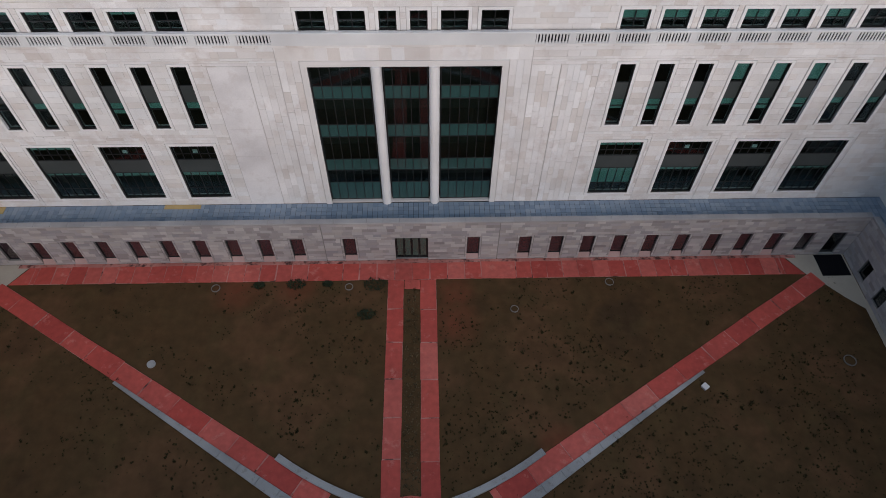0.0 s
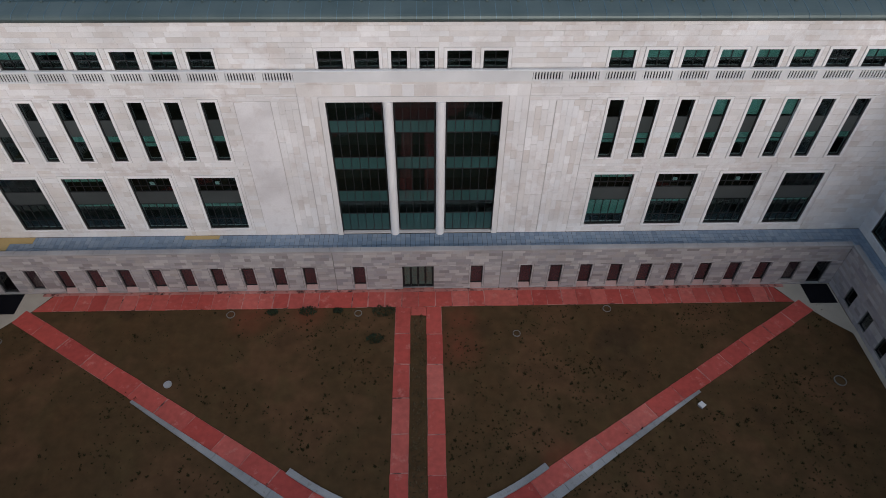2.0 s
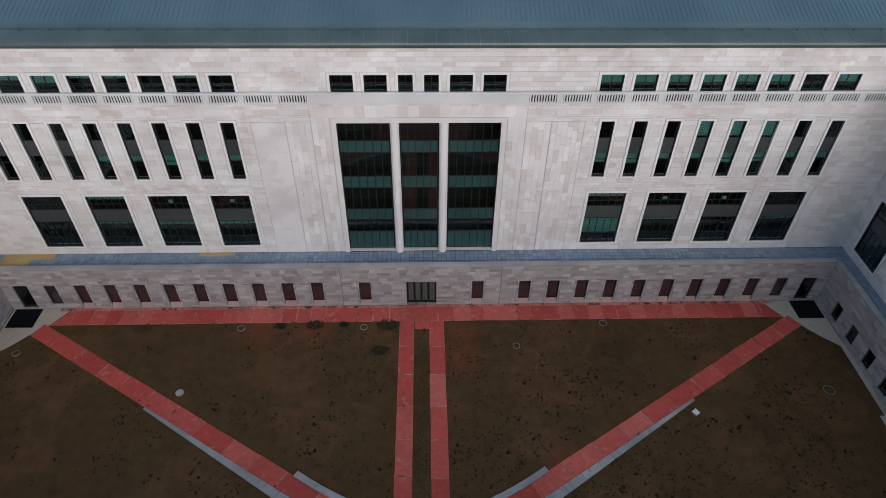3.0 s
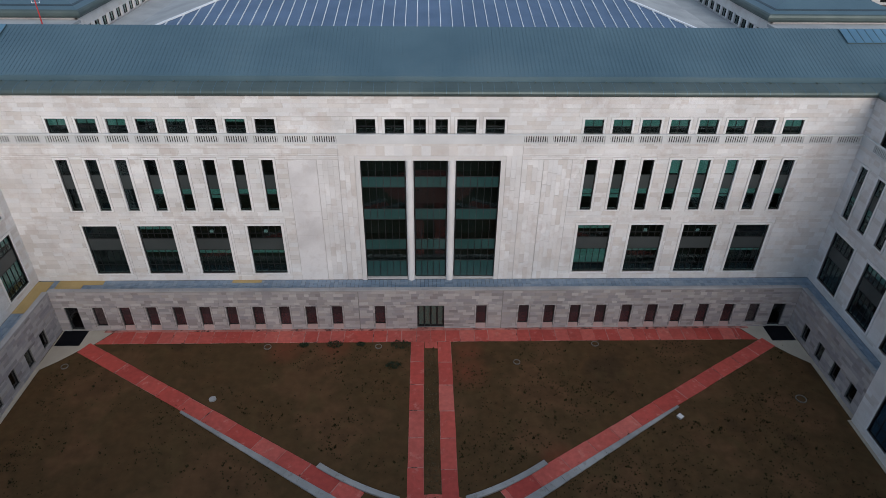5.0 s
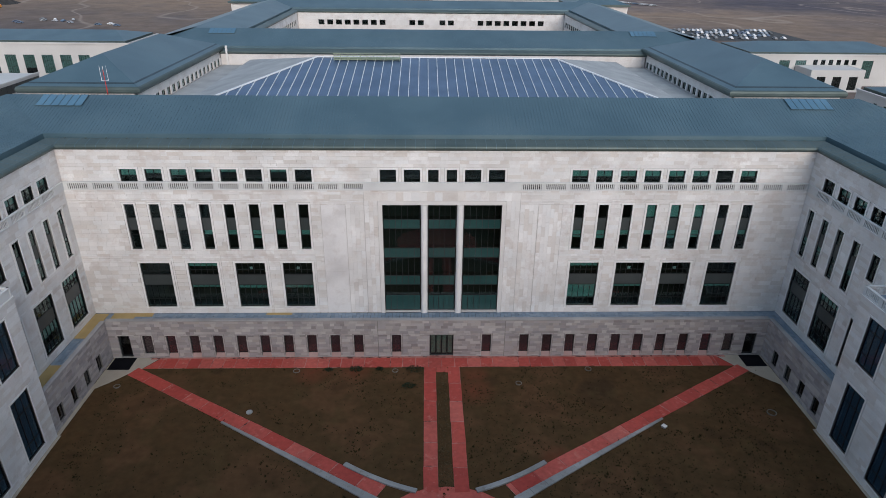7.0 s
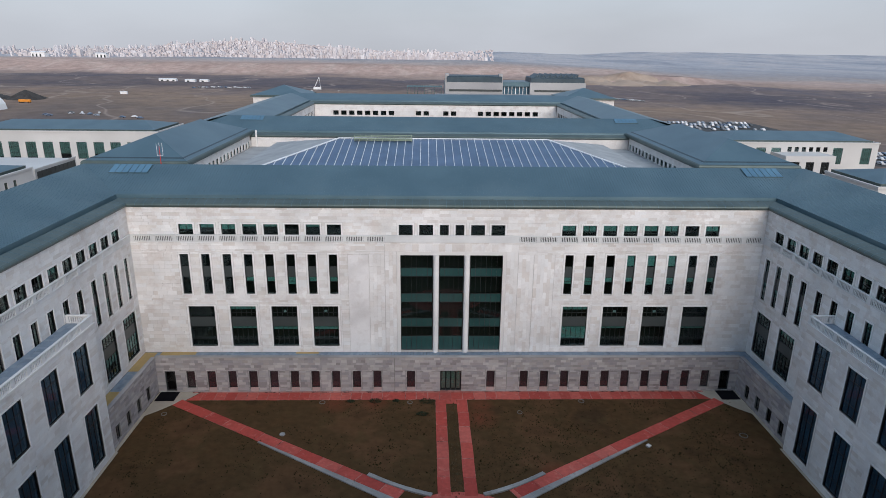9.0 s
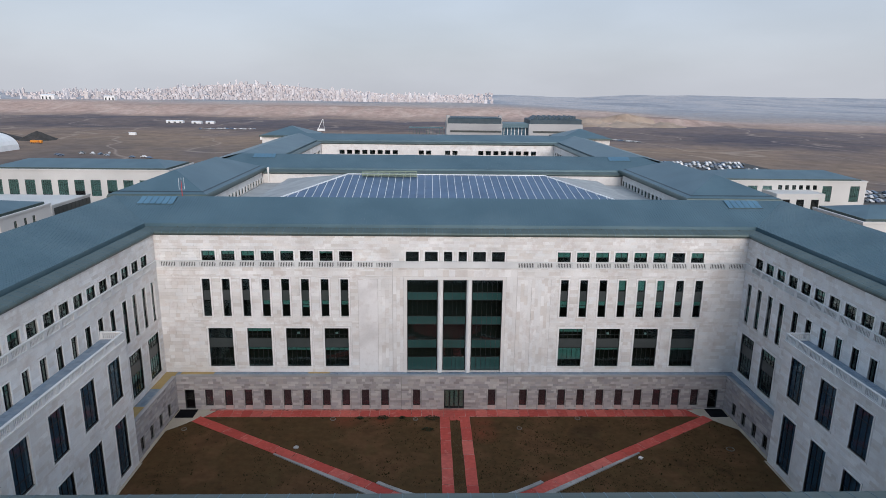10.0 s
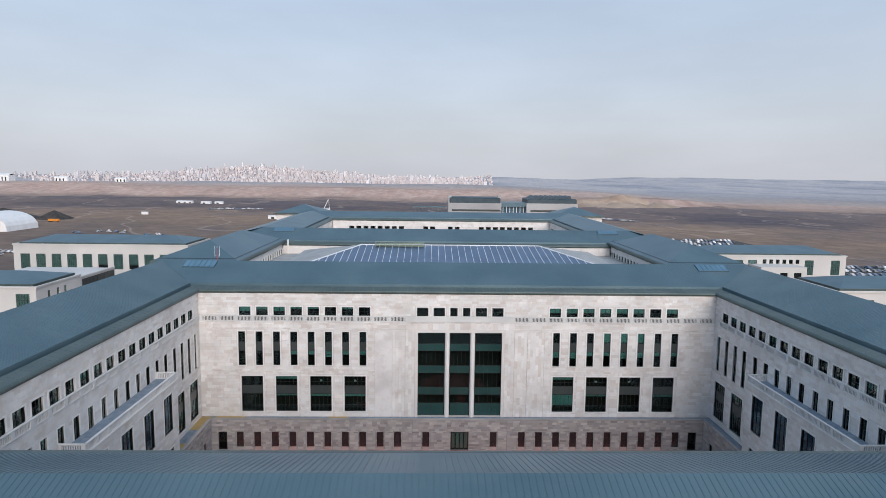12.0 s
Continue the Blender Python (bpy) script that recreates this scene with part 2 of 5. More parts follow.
def land_mat(name):
    """Open land in belts: warm ploughed fields, dark mauve fallow, a pink eroded bank, grey far scrub; distance haze is
    put into the tones.
    """
    m = bpy.data.materials.new(name)
    m.use_nodes = True
    n, l = m.node_tree.nodes, m.node_tree.links
    b = n["Principled BSDF"]
    b.inputs["Roughness"].default_value, b.inputs["Specular IOR Level"].default_value = 0.95, 0.1
    geo, xyz = n.new("ShaderNodeNewGeometry"), n.new("ShaderNodeSeparateXYZ")
    l.new(geo.outputs["Position"], xyz.inputs[0])

    def cloud(scale, stretch, detail, rough):
        mp, no = n.new("ShaderNodeMapping"), n.new("ShaderNodeTexNoise")
        mp.inputs["Scale"].default_value = stretch
        no.inputs["Scale"].default_value, no.inputs["Detail"].default_value, no.inputs["Roughness"].default_value = scale, detail, rough
        l.new(geo.outputs["Position"], mp.inputs[0])
        l.new(mp.outputs[0], no.inputs["Vector"])
        return no.outputs["Fac"]

    def calc(op, a, c):
        q = n.new("ShaderNodeMath")
        q.operation = op
        for k, v in enumerate((a, c)):
            if isinstance(v, (int, float)):
                q.inputs[k].default_value = v
            else:
                l.new(v, q.inputs[k])
        return q.outputs[0]

    def ramp(fac, stops):
        r = n.new("ShaderNodeValToRGB")
        el = r.color_ramp.elements
        while len(el) < len(stops):
            el.new(0.5)
        for k, (p, c) in enumerate(stops):
            el[k].position, el[k].color = p, (*c, 1)
        l.new(fac, r.inputs[0])
        return r.outputs[0]

    def span(fac, a, c, lo, hi):
        q = n.new("ShaderNodeMapRange")
        q.inputs[1].default_value, q.inputs[2].default_value, q.inputs[3].default_value, q.inputs[4].default_value = a, c, lo, hi
        l.new(fac, q.inputs[0])
        return q.outputs[0]

    def blend(fac, a, c):
        q = n.new("ShaderNodeMix")
        q.data_type = "RGBA"
        l.new(fac, q.inputs[0])
        l.new(a, q.inputs[6])
        l.new(c, q.inputs[7])
        return q.outputs[2]
    wander = calc("MULTIPLY", calc("SUBTRACT", cloud(0.006, (1, 0.6, 1), 7, 0.62), 0.5), 520)
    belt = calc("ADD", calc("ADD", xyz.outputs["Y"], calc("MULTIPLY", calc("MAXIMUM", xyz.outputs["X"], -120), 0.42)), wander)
    # tones from the bank outwards are paled and blued: haze in the colour
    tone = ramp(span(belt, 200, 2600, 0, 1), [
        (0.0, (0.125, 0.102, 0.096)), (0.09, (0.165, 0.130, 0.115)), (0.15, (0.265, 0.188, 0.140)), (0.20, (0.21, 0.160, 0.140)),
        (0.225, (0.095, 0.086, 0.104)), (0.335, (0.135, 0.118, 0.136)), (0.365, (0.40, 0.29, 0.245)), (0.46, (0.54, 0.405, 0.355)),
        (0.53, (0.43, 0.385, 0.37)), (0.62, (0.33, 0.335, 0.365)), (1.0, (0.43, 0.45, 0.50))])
    patch = ramp(cloud(0.007, (1, 0.8, 1), 9, 0.62), [(0.34, (0.115, 0.098, 0.112)), (0.46, (0.21, 0.155, 0.13)), (0.54, (0.38, 0.26, 0.18)), (0.64, (0.19, 0.16, 0.165))])
    near = span(xyz.outputs["Y"], 900, 1500, 0.30, 0.16)
    tone = blend(near, tone, patch)
    # blue-grey wash over the far hills, haze mixed in by distance
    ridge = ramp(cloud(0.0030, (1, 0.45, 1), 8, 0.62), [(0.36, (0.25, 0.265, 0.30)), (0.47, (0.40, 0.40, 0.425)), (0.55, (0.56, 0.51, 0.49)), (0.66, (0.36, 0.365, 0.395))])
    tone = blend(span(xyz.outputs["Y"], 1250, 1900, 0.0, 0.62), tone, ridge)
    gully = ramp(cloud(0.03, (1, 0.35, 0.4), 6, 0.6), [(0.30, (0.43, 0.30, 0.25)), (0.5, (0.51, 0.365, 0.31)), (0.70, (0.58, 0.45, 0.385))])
    sep = n.new("ShaderNodeSeparateXYZ")
    l.new(geo.outputs["Normal"], sep.inputs[0])
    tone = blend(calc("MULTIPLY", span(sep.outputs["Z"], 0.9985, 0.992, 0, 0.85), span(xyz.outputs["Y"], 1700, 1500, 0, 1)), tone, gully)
    track = calc("ABSOLUTE", calc("SUBTRACT", cloud(0.0075, (1, 0.55, 1), 2, 0.4), 0.5), 0)
    pale = n.new("ShaderNodeRGB")
    pale.outputs[0].default_value = (0.40, 0.32, 0.27, 1)
    tone = blend(span(track, 0.0, 0.007, 0.6, 0.0), tone, pale.outputs[0])
    fine = n.new("ShaderNodeVectorMath")
    fine.operation = "SCALE"
    l.new(tone, fine.inputs[0])
    l.new(span(cloud(0.07, (1, 0.8, 1), 6, 0.7), 0.3, 0.7, 0.78, 1.22), fine.inputs["Scale"])
    l.new(fine.outputs[0], b.inputs["Base Color"])
    return m


LAND = land_mat("dry_hazed_land")
TAN_EARTH = mat("pale_tan_earth", [(0.29, 0.21, 0.16), (0.40, 0.31, 0.245), (0.33, 0.245, 0.185)], 0.95, spread=0.25, bump=0.0, fine=0.3, scale=0.1)
BED_AND_GAP_SHADE = mat("dark_bed_and_gap_shade", [(0.045, 0.048, 0.052), (0.06, 0.063, 0.066)], 0.9, spread=0.15)
COPING = mat("weathered_coping_stone", [(0.27, 0.26, 0.262), (0.36, 0.345, 0.34)], 0.75, spread=0.12)
RED_METAL = mat("red_painted_steel", [(0.45, 0.04, 0.04), (0.52, 0.06, 0.05)], 0.5, spread=0.1, bump=0.0)
GLAZING = mat("blue_link_glazing", [(0.05, 0.11, 0.16), (0.08, 0.15, 0.20)], 0.15, spread=0.15, bump=0.0, spec=0.6)
SKYLIGHT = mat("blue_skylight_glazing", [(0.055, 0.145, 0.225), (0.08, 0.19, 0.28)], 0.35, spread=0.1, bump=0.0, spec=0.6)
# both city materials carry haze in their colour: low contrast, pinkish-blue tint
CITY = mat("hazed_city_render", [(0.53, 0.50, 0.52), (0.68, 0.655, 0.67), (0.57, 0.515, 0.51), (0.73, 0.705, 0.72), (0.50, 0.49, 0.52), (0.69, 0.63, 0.60)], 0.85, per="object", spread=0.05, bump=0.0)
CITY_STUFF = mat("hazed_city_blocks", [(0.50, 0.445, 0.445), (0.65, 0.61, 0.62), (0.52, 0.45, 0.44), (0.72, 0.69, 0.70), (0.47, 0.43, 0.445), (0.60, 0.54, 0.525)], 0.85, per="island", spread=0.05, bump=0.0)
TENT = mat("white_tarpaulin", [(0.74, 0.75, 0.76), (0.80, 0.80, 0.80)], 0.6, spread=0.05, bump=0.0)
ASPHALT = mat("grey_asphalt", [(0.055, 0.055, 0.058), (0.075, 0.073, 0.072)], 0.9, spread=0.15, bump=0.0, fine=1.0)
HEAP = mat("dark_gravel_heap", [(0.04, 0.037, 0.036), (0.06, 0.055, 0.052)], 0.95, spread=0.2, bump=0.1, fine=2.0)
ORANGE = mat("orange_paint", [(0.70, 0.25, 0.03), (0.75, 0.30, 0.05)], 0.5, spread=0.05, bump=0.0)
CAR_PAINT = mat("car_paint", [(0.75, 0.76, 0.77), (0.70, 0.71, 0.73), (0.06, 0.07, 0.08), (0.45, 0.47, 0.50), (0.80, 0.80, 0.80), (0.12, 0.18, 0.26), (0.10, 0.13, 0.20)], 0.3, per="object", spread=0.03, bump=0.0, coat=0.5)
TYRE = mat("black_tyre", [(0.012, 0.012, 0.012), (0.02, 0.02, 0.02)], 0.85, spread=0.1, bump=0.0)


# ---- mesh helpers ----
class Mesh:
    """Collects vertices and faces for one mesh."""

    def __init__(self):
        self.v, self.f = [], []

    def face(self, *pts):
        k = len(self.v)
        self.v.extend(pts)
        self.f.append(tuple(range(k, k + len(pts))))

    def box(self, x0, x1, y0, y1, z0, z1):
        k = len(self.v)
        self.v += [(x0, y0, z0), (x1, y0, z0), (x1, y1, z0), (x0, y1, z0), (x0, y0, z1), (x1, y0, z1), (x1, y1, z1), (x0, y1, z1)]
        self.f += [tuple(k + i for i in q) for q in ((0, 3, 2, 1), (4, 5, 6, 7), (0, 1, 5, 4), (1, 2, 6, 5), (2, 3, 7, 6), (3, 0, 4, 7))]
        return self

    def frustum(self, x0, x1, y0, y1, z0, z1, c):
        """A box whose top edges are bevelled by c."""
        k = len(self.v)
        self.v += [(x0, y0, z0), (x1, y0, z0), (x1, y1, z0), (x0, y1, z0), (x0, y0, z1 - c), (x1, y0, z1 - c), (x1, y1, z1 - c), (x0, y1, z1 - c),
                   (x0 + c, y0 + c, z1), (x1 - c, y0 + c, z1), (x1 - c, y1 - c, z1), (x0 + c, y1 - c, z1)]
        self.f += [tuple(k + i for i in q) for q in ((0, 3, 2, 1), (0, 1, 5, 4), (1, 2, 6, 5), (2, 3, 7, 6), (3, 0, 4, 7), (4, 5, 9, 8), (5, 6, 10, 9), (6, 7, 11, 10), (7, 4, 8, 11), (8, 9, 10, 11))]
        return self

    def beam(self, a, b, w, h):
        """A bar from a to b, w wide and h high above the line."""
        a, b = Vector(a), Vector(b)
        d = (b - a).normalized()
        side = d.cross(Vector((0, 0, 1)))
        side = (side.normalized() if side.length > 1e-4 else Vector((1, 0, 0))) * (w / 2)
        up = side.cross(d).normalized() * h
        k = len(self.v)
        for p in (a, b):
            self.v += [tuple(p - side), tuple(p + side), tuple(p + side + up), tuple(p - side + up)]
        self.f += [tuple(k + i for i in q) for q in ((0, 3, 2, 1), (4, 5, 6, 7), (0, 1, 5, 4), (1, 2, 6, 5), (2, 3, 7, 6), (3, 0, 4, 7))]
        return self

    def tube(self, x, y, z0, z1, r0, r1, n=12):
        k = len(self.v)
        for z, r in ((z0, r0), (z1, r1)):
            self.v += [(x + r * math.cos(2 * math.pi * i / n), y + r * math.sin(2 * math.pi * i / n), z) for i in range(n)]
        self.f += [(k + i, k + (i + 1) % n, k + n + (i + 1) % n, k + n + i) for i in range(n)]
        self.f += [tuple(k + i for i in reversed(range(n))), tuple(k + n + i for i in range(n))]
        return self

    def data(self, name, material):
        me = bpy.data.meshes.new(name)
        me.from_pydata(self.v, [], self.f)
        me.materials.append(material)
        me.update()
        return me


def part(name, m, material, parent, label="", at=None, kind=""):
    """One mesh object under a thing or a part; m is a Mesh or ready mesh data."""
    ob = new(name, m.data(name, material) if isinstance(m, Mesh) else m)
    ob.parent = parent
    if at is not None:
        ob.matrix_basis = at
    return tagged(ob, label=label, kind=kind)


def thing(name, label, category, at=None, group="", kind=""):
    ob = new(name)
    if at is not None:
        ob.matrix_basis = at
    return tagged(ob, label, category, group, kind)


def solid(name, m, material, label, category="", kind="", at=None, group=""):
    ob = new(name, m.data(name, material) if isinstance(m, Mesh) else m)
    if at is not None:
        ob.matrix_basis = at
    return tagged(ob, label, category, group, kind)


def holes(spans, a, b):
    """The parts of a..b that are not covered by the spans."""
    out, p = [], a
    for s, e in sorted(spans):
        if s > p + 0.02:
            out.append((p, min(s, b)))
        p = max(p, e)
        if p >= b:
            break
    if p < b - 0.02:
        out.append((p, b))
    return [(s, e) for s, e in out if e - s > 0.02]


def core(m, u0, u1, z0, z1, opens, y0, y1):
    zs = sorted({z0, z1, *[min(max(z, z0), z1) for o in opens for z in o[2:4]]})
    for za, zb in zip(zs, zs[1:]):
        if zb - za < 0.005:
            continue
        zm = (za + zb) / 2
        for s, e in holes([(o[0], o[1]) for o in opens if o[2] < zm < o[3]], u0, u1):
            m.box(s, e, y0, y1, za, zb)


def courses(u0, u1, z0, z1, opens, height, wide, rng):
    """Stone pieces in courses round the openings: (u0, u1, z0, z1)."""
    n = max(1, round((z1 - z0) / height))
    zs = sorted({round(z0 + (z1 - z0) * i / n, 3) for i in range(n + 1)} | {round(z, 3) for o in opens for z in o[2:4] if z0 < z < z1})
    rows = [zs[0]]
    for z in zs[1:]:
        if z - rows[-1] > 0.12 or any(abs(z - q) < 0.002 for o in opens for q in o[2:4]) or z == zs[-1]:
            rows.append(z)
    for za, zb in zip(rows, rows[1:]):
        zm = (za + zb) / 2
        for s, e in holes([(o[0], o[1]) for o in opens if o[2] < zm < o[3]], u0, u1):
            p = s
            while p < e - 0.01:
                q = p + rng.uniform(*wide)
                if e - q < wide[0] * 0.5:
                    q = e
                yield p, q, za, zb
                p = q


def wall(parent, at, u0, u1, z0, z1, opens, material, height, wide, seed, y=0.0, thick=0.55, grooves=(), label="", upright=()):
    """A wall with real openings, faced with separate stone slabs with recessed joints; upright: spans (u0, u1, z0, z1) of tall narrow slabs."""
    rng = random.Random(seed)
    body = Mesh()
    core(body, u0, u1, z0, z1, opens, y + 0.045, y + thick)
    w = part("wall", body, JOINT_PALE, parent, label or "stone-faced outer wall", at)
    face = Mesh()
    cut = []                                   # the cladding stops short of the smooth surrounds: an open joint runs round them
    for o in opens:
        g, h = (o[4] + 0.045, o[4] * 0.6 + 0.045) if len(o) > 4 and o[4] else (0.0, 0.0)
        cut.append((o[0] - g, o[1] + g, max(z0, o[2] - h), min(z1, o[3] + g)))
    cut += upright
    for a0, a1, c0, c1 in upright:
        n = max(1, round((a1 - a0) / 0.54))
        for i in range(n):
            a, b, c = a0 + (a1 - a0) * i / n, a0 + (a1 - a0) * (i + 1) / n, c0
            while c < c1 - 0.01:
                d = c + rng.uniform(0.8, 1.7)
                d = c1 if c1 - d < 0.5 else d
                face.box(a + 0.007, b - 0.007, y - rng.uniform(0, 0.010), y + 0.05, c + 0.006, d - 0.006)
                c = d
    for a, b, c, d in courses(u0, u1, z0, z1, cut + list(grooves), height, wide, rng):
        k = rng.uniform(0, 0.008)
        face.box(a + 0.006, b - 0.006, y - k, y + 0.05, c + 0.005, d - 0.005)
    part("stone_cladding", face, material, w, "pale stone slabs laid in courses", kind="stuff")
    return w


CACHE = {}


def lattice(us, zs, filled, y0, y1):
    """A flat grille with thickness in one connected mesh; filled(i, j) says which cells are solid."""
    m, key = Mesh(), {}

    def v(i, j, k):
        if (i, j, k) not in key:
            key[i, j, k] = len(m.v)
            m.v.append((us[i], (y0, y1)[k], zs[j]))
        return key[i, j, k]
    nu, nz = len(us) - 1, len(zs) - 1
    on = lambda i, j: 0 <= i < nu and 0 <= j < nz and filled(i, j)
    for i in range(nu):
        for j in range(nz):
            if not on(i, j):
                continue
            m.f.append((v(i, j, 0), v(i + 1, j, 0), v(i + 1, j + 1, 0), v(i, j + 1, 0)))
            m.f.append((v(i, j, 1), v(i, j + 1, 1), v(i + 1, j + 1, 1), v(i + 1, j, 1)))
            if not on(i - 1, j):
                m.f.append((v(i, j, 0), v(i, j + 1, 0), v(i, j + 1, 1), v(i, j, 1)))
            if not on(i + 1, j):
                m.f.append((v(i + 1, j, 0), v(i + 1, j, 1), v(i + 1, j + 1, 1), v(i + 1, j + 1, 0)))
            if not on(i, j - 1):
                m.f.append((v(i, j, 0), v(i, j, 1), v(i + 1, j, 1), v(i + 1, j, 0)))
            if not on(i, j + 1):
                m.f.append((v(i, j + 1, 0), v(i + 1, j + 1, 0), v(i + 1, j + 1, 1), v(i, j + 1, 1)))
    return m


def grille(w, h, cols, rows, t=0.07):
    us, zs = [-w / 2, -w / 2 + t], [0, t]
    su, sz = {0}, {0}
    for i in range(1, cols):
        x = -w / 2 + w * i / cols
        us += [x - 0.03, x + 0.03]
        su.add(len(us) - 2)
    for q in rows:
        zs += [q - 0.035, q + 0.035]
        sz.add(len(zs) - 2)
    us += [w / 2 - t, w / 2]
    zs += [h - t, h]
    su.add(len(us) - 2)
    sz.add(len(zs) - 2)
    return lattice(us, zs, lambda i, j: i in su or j in sz, 0.20, 0.32)


def window(parent, at, u, z, kind, y=0.0, blind=0.0, low=0.0):
    """KINDS: width, height, mullions, transoms, opaque bands, surround, glass, band. blind, low: how far the upper and lower blinds are drawn."""
    w, h, cols, bars, bands, sur, glass, band_mat = KINDS[kind]
    lo = [0.0] + [q for b in bands for q in b] + [h]
    spans = [(a, b) for a, b in zip(lo[0::2], lo[1::2]) if b - a > 0.08]
    if kind not in CACHE:
        su = None
        if sur:
            su = lattice([-w / 2 - sur, -w / 2, w / 2, w / 2 + sur], [-sur * 0.6, 0, h, h + sur], lambda i, j: i != 1 or j != 1, -0.045, 0.30).data("surround", SURROUND)
        panes = [Mesh().box(-w / 2 + 0.02, w / 2 - 0.02, 0.255, 0.267, a + 0.01, b - 0.01).data("pane", glass) for a, b in spans]
        panels = [Mesh().box(-w / 2 + 0.075, w / 2 - 0.075, 0.195 if band_mat is SPANDREL else 0.24, 0.28, a, b).data("spandrel_panel", band_mat) for a, b in bands]
        bl = Mesh().box(-w / 2 + 0.08, w / 2 - 0.08, 0.285, 0.291, 0.0, 1.0).data("blind", BLIND)
        CACHE[kind] = grille(w, h, cols, bars).data("window", FRAME), su, panes, panels, bl
    fr, su, panes, panels, bl = CACHE[kind]
    ob = part("window", fr, None, parent, "dark bronze framed tinted window", at @ pose(u, y, z))
    for me in panes:
        part("pane", me, None, ob, "green-tinted reflective glass")
    if su:
        part("surround", su, None, ob, "smooth pale stone surround")
    for me in panels:
        part("spandrel_panel", me, None, ob, "opaque panel across the storey line")
    for f, (a, b) in ((blind, spans[-1]), (low, spans[0])):
        if f:
            hh = f * (b - a)
            part("blind", bl, None, ob, "pale green roller blind, in annex panes standing for reflected sky", Matrix.Translation((0, 0, b - hh)) @ Matrix.Diagonal((1, 1, hh, 1)))
    return ob


KINDS = {
    "big": (3.75, 6.45, 5, (1.15, 3.15, 4.7, 5.35), ((3.2, 4.65),), 0.27, GLASS, SPANDREL),
    "narrow": (1.2, 6.1, 1, (1.9, 2.6, 4.2), ((2.6, 4.2),), 0.24, GLASS, SPANDREL),
    "attic": (2.0, 1.62, 2, (0.75,), (), 0.24, GLASS, SPANDREL),
    "attic_side": (2.0, 1.74, 2, (0.80,), (), 0.24, GLASS, SPANDREL),
    "attic_small": (1.28, 1.62, 2, (0.75,), (), 0.24, GLASS, SPANDREL),
    "base": (1.2, 2.75, 1, (), (), 0.0, GLASS_DARK, SPANDREL),
    "base_side": (1.2, 2.08, 1, (), (), 0.0, GLASS_DARK, SPANDREL),
    "bay_up": (2.95, 5.45, 3, (1.3, 4.0), (), 0.20, GLASS_BLUE, SPANDREL),
    "bay_low": (2.95, 7.3, 3, (1.5, 5.2), (), 0.20, GLASS_BLUE, SPANDREL),
    "terrace": (1.2, 3.0, 2, (2.2,), (), 0.18, GLASS, SPANDREL),
    "rear": (2.0, 1.62, 2, (), (), 0.0, GLASS, SPANDREL),
    # lowest band of the tall glazing: added panel for the light interior behind it
    "glass_side": (4.7, 15.25, 6, (2.30, 3.83, 5.21, 7.82, 9.18, 11.87, 13.15), ((0.07, 2.265), (3.87, 5.17), (7.86, 9.14), (11.91, 13.11)), 0.0, GLASS, TEAL),
    "glass_mid": (3.5, 15.25, 5, (2.30, 3.83, 5.21, 7.82, 9.18, 11.87, 13.15), ((0.07, 2.265), (3.87, 5.17), (7.86, 9.14), (11.91, 13.11)), 0.0, GLASS, TEAL),
    "annex": (4.3, 7.0, 5, (2.4, 4.9), (), 0.0, GLASS_SKY, SPANDREL),
    "porch": (3.4, 5.0, 4, (2.8,), (), 0.0, GLASS_SKY, SPANDREL),
    "clerestory": (1.75, 1.30, 2, (), (), 0.0, GLASS, SPANDREL),
    "square": (1.8, 2.0, 2, (), (), 0.0, GLASS, SPANDREL),
    "annex_small": (1.5, 2.4, 1, (), (), 0.0, GLASS, SPANDREL),
}


def opening(kind, u, z):
    w, h, sur = KINDS[kind][0], KINDS[kind][1], KINDS[kind][5]
    return (u - w / 2, u + w / 2, z, z + h, sur)


BALUSTER = Mesh()
BALUSTER.v = [(sx * w / 2, sy * 0.035, z) for z, w in ((0.0, 0.155), (0.07, 0.155), (0.15, 0.118), (0.60, 0.125), (0.70, 0.155), (0.77, 0.155)) for sx, sy in ((-1, -1), (1, -1), (1, 1), (-1, 1))]
BALUSTER.f = [(4 * k + i, 4 * k + (i + 1) % 4, 4 * k + 4 + (i + 1) % 4, 4 * k + 4 + i) for k in range(5) for i in range(4)] + [(3, 2, 1, 0), (20, 21, 22, 23)]
BALUSTER = BALUSTER.data("baluster", RAIL)


def balustrade(parent, at, u0, u1, z, groups, y=-0.14, deep=0.20):
    """Bottom rail, top rail and piers in one mesh; each turned post under it. groups: spans filled with posts."""
    us = [u0]
    for a, b in groups:
        us += [a, b]
    us.append(u1)
    m = lattice(us, [z, z + 0.10, z + 0.86, z + 0.92], lambda i, j: j != 1 or i % 2 == 0, y, y + deep)
    m.frustum(u0, u1, y - 0.05, y + deep + 0.05, z + 0.92, z + 1.04, 0.03)
    ob = part("balustrade", m, RAIL, parent, "grey stone balustrade with turned posts", at)
    for s, e in groups:
        n = max(2, round((e - s) / 0.245))
        for i in range(n):
            part("baluster", BALUSTER, None, ob, "", Matrix.Translation((s + (i + 0.5) * (e - s) / n, y + deep / 2, z + 0.095)))
    return ob


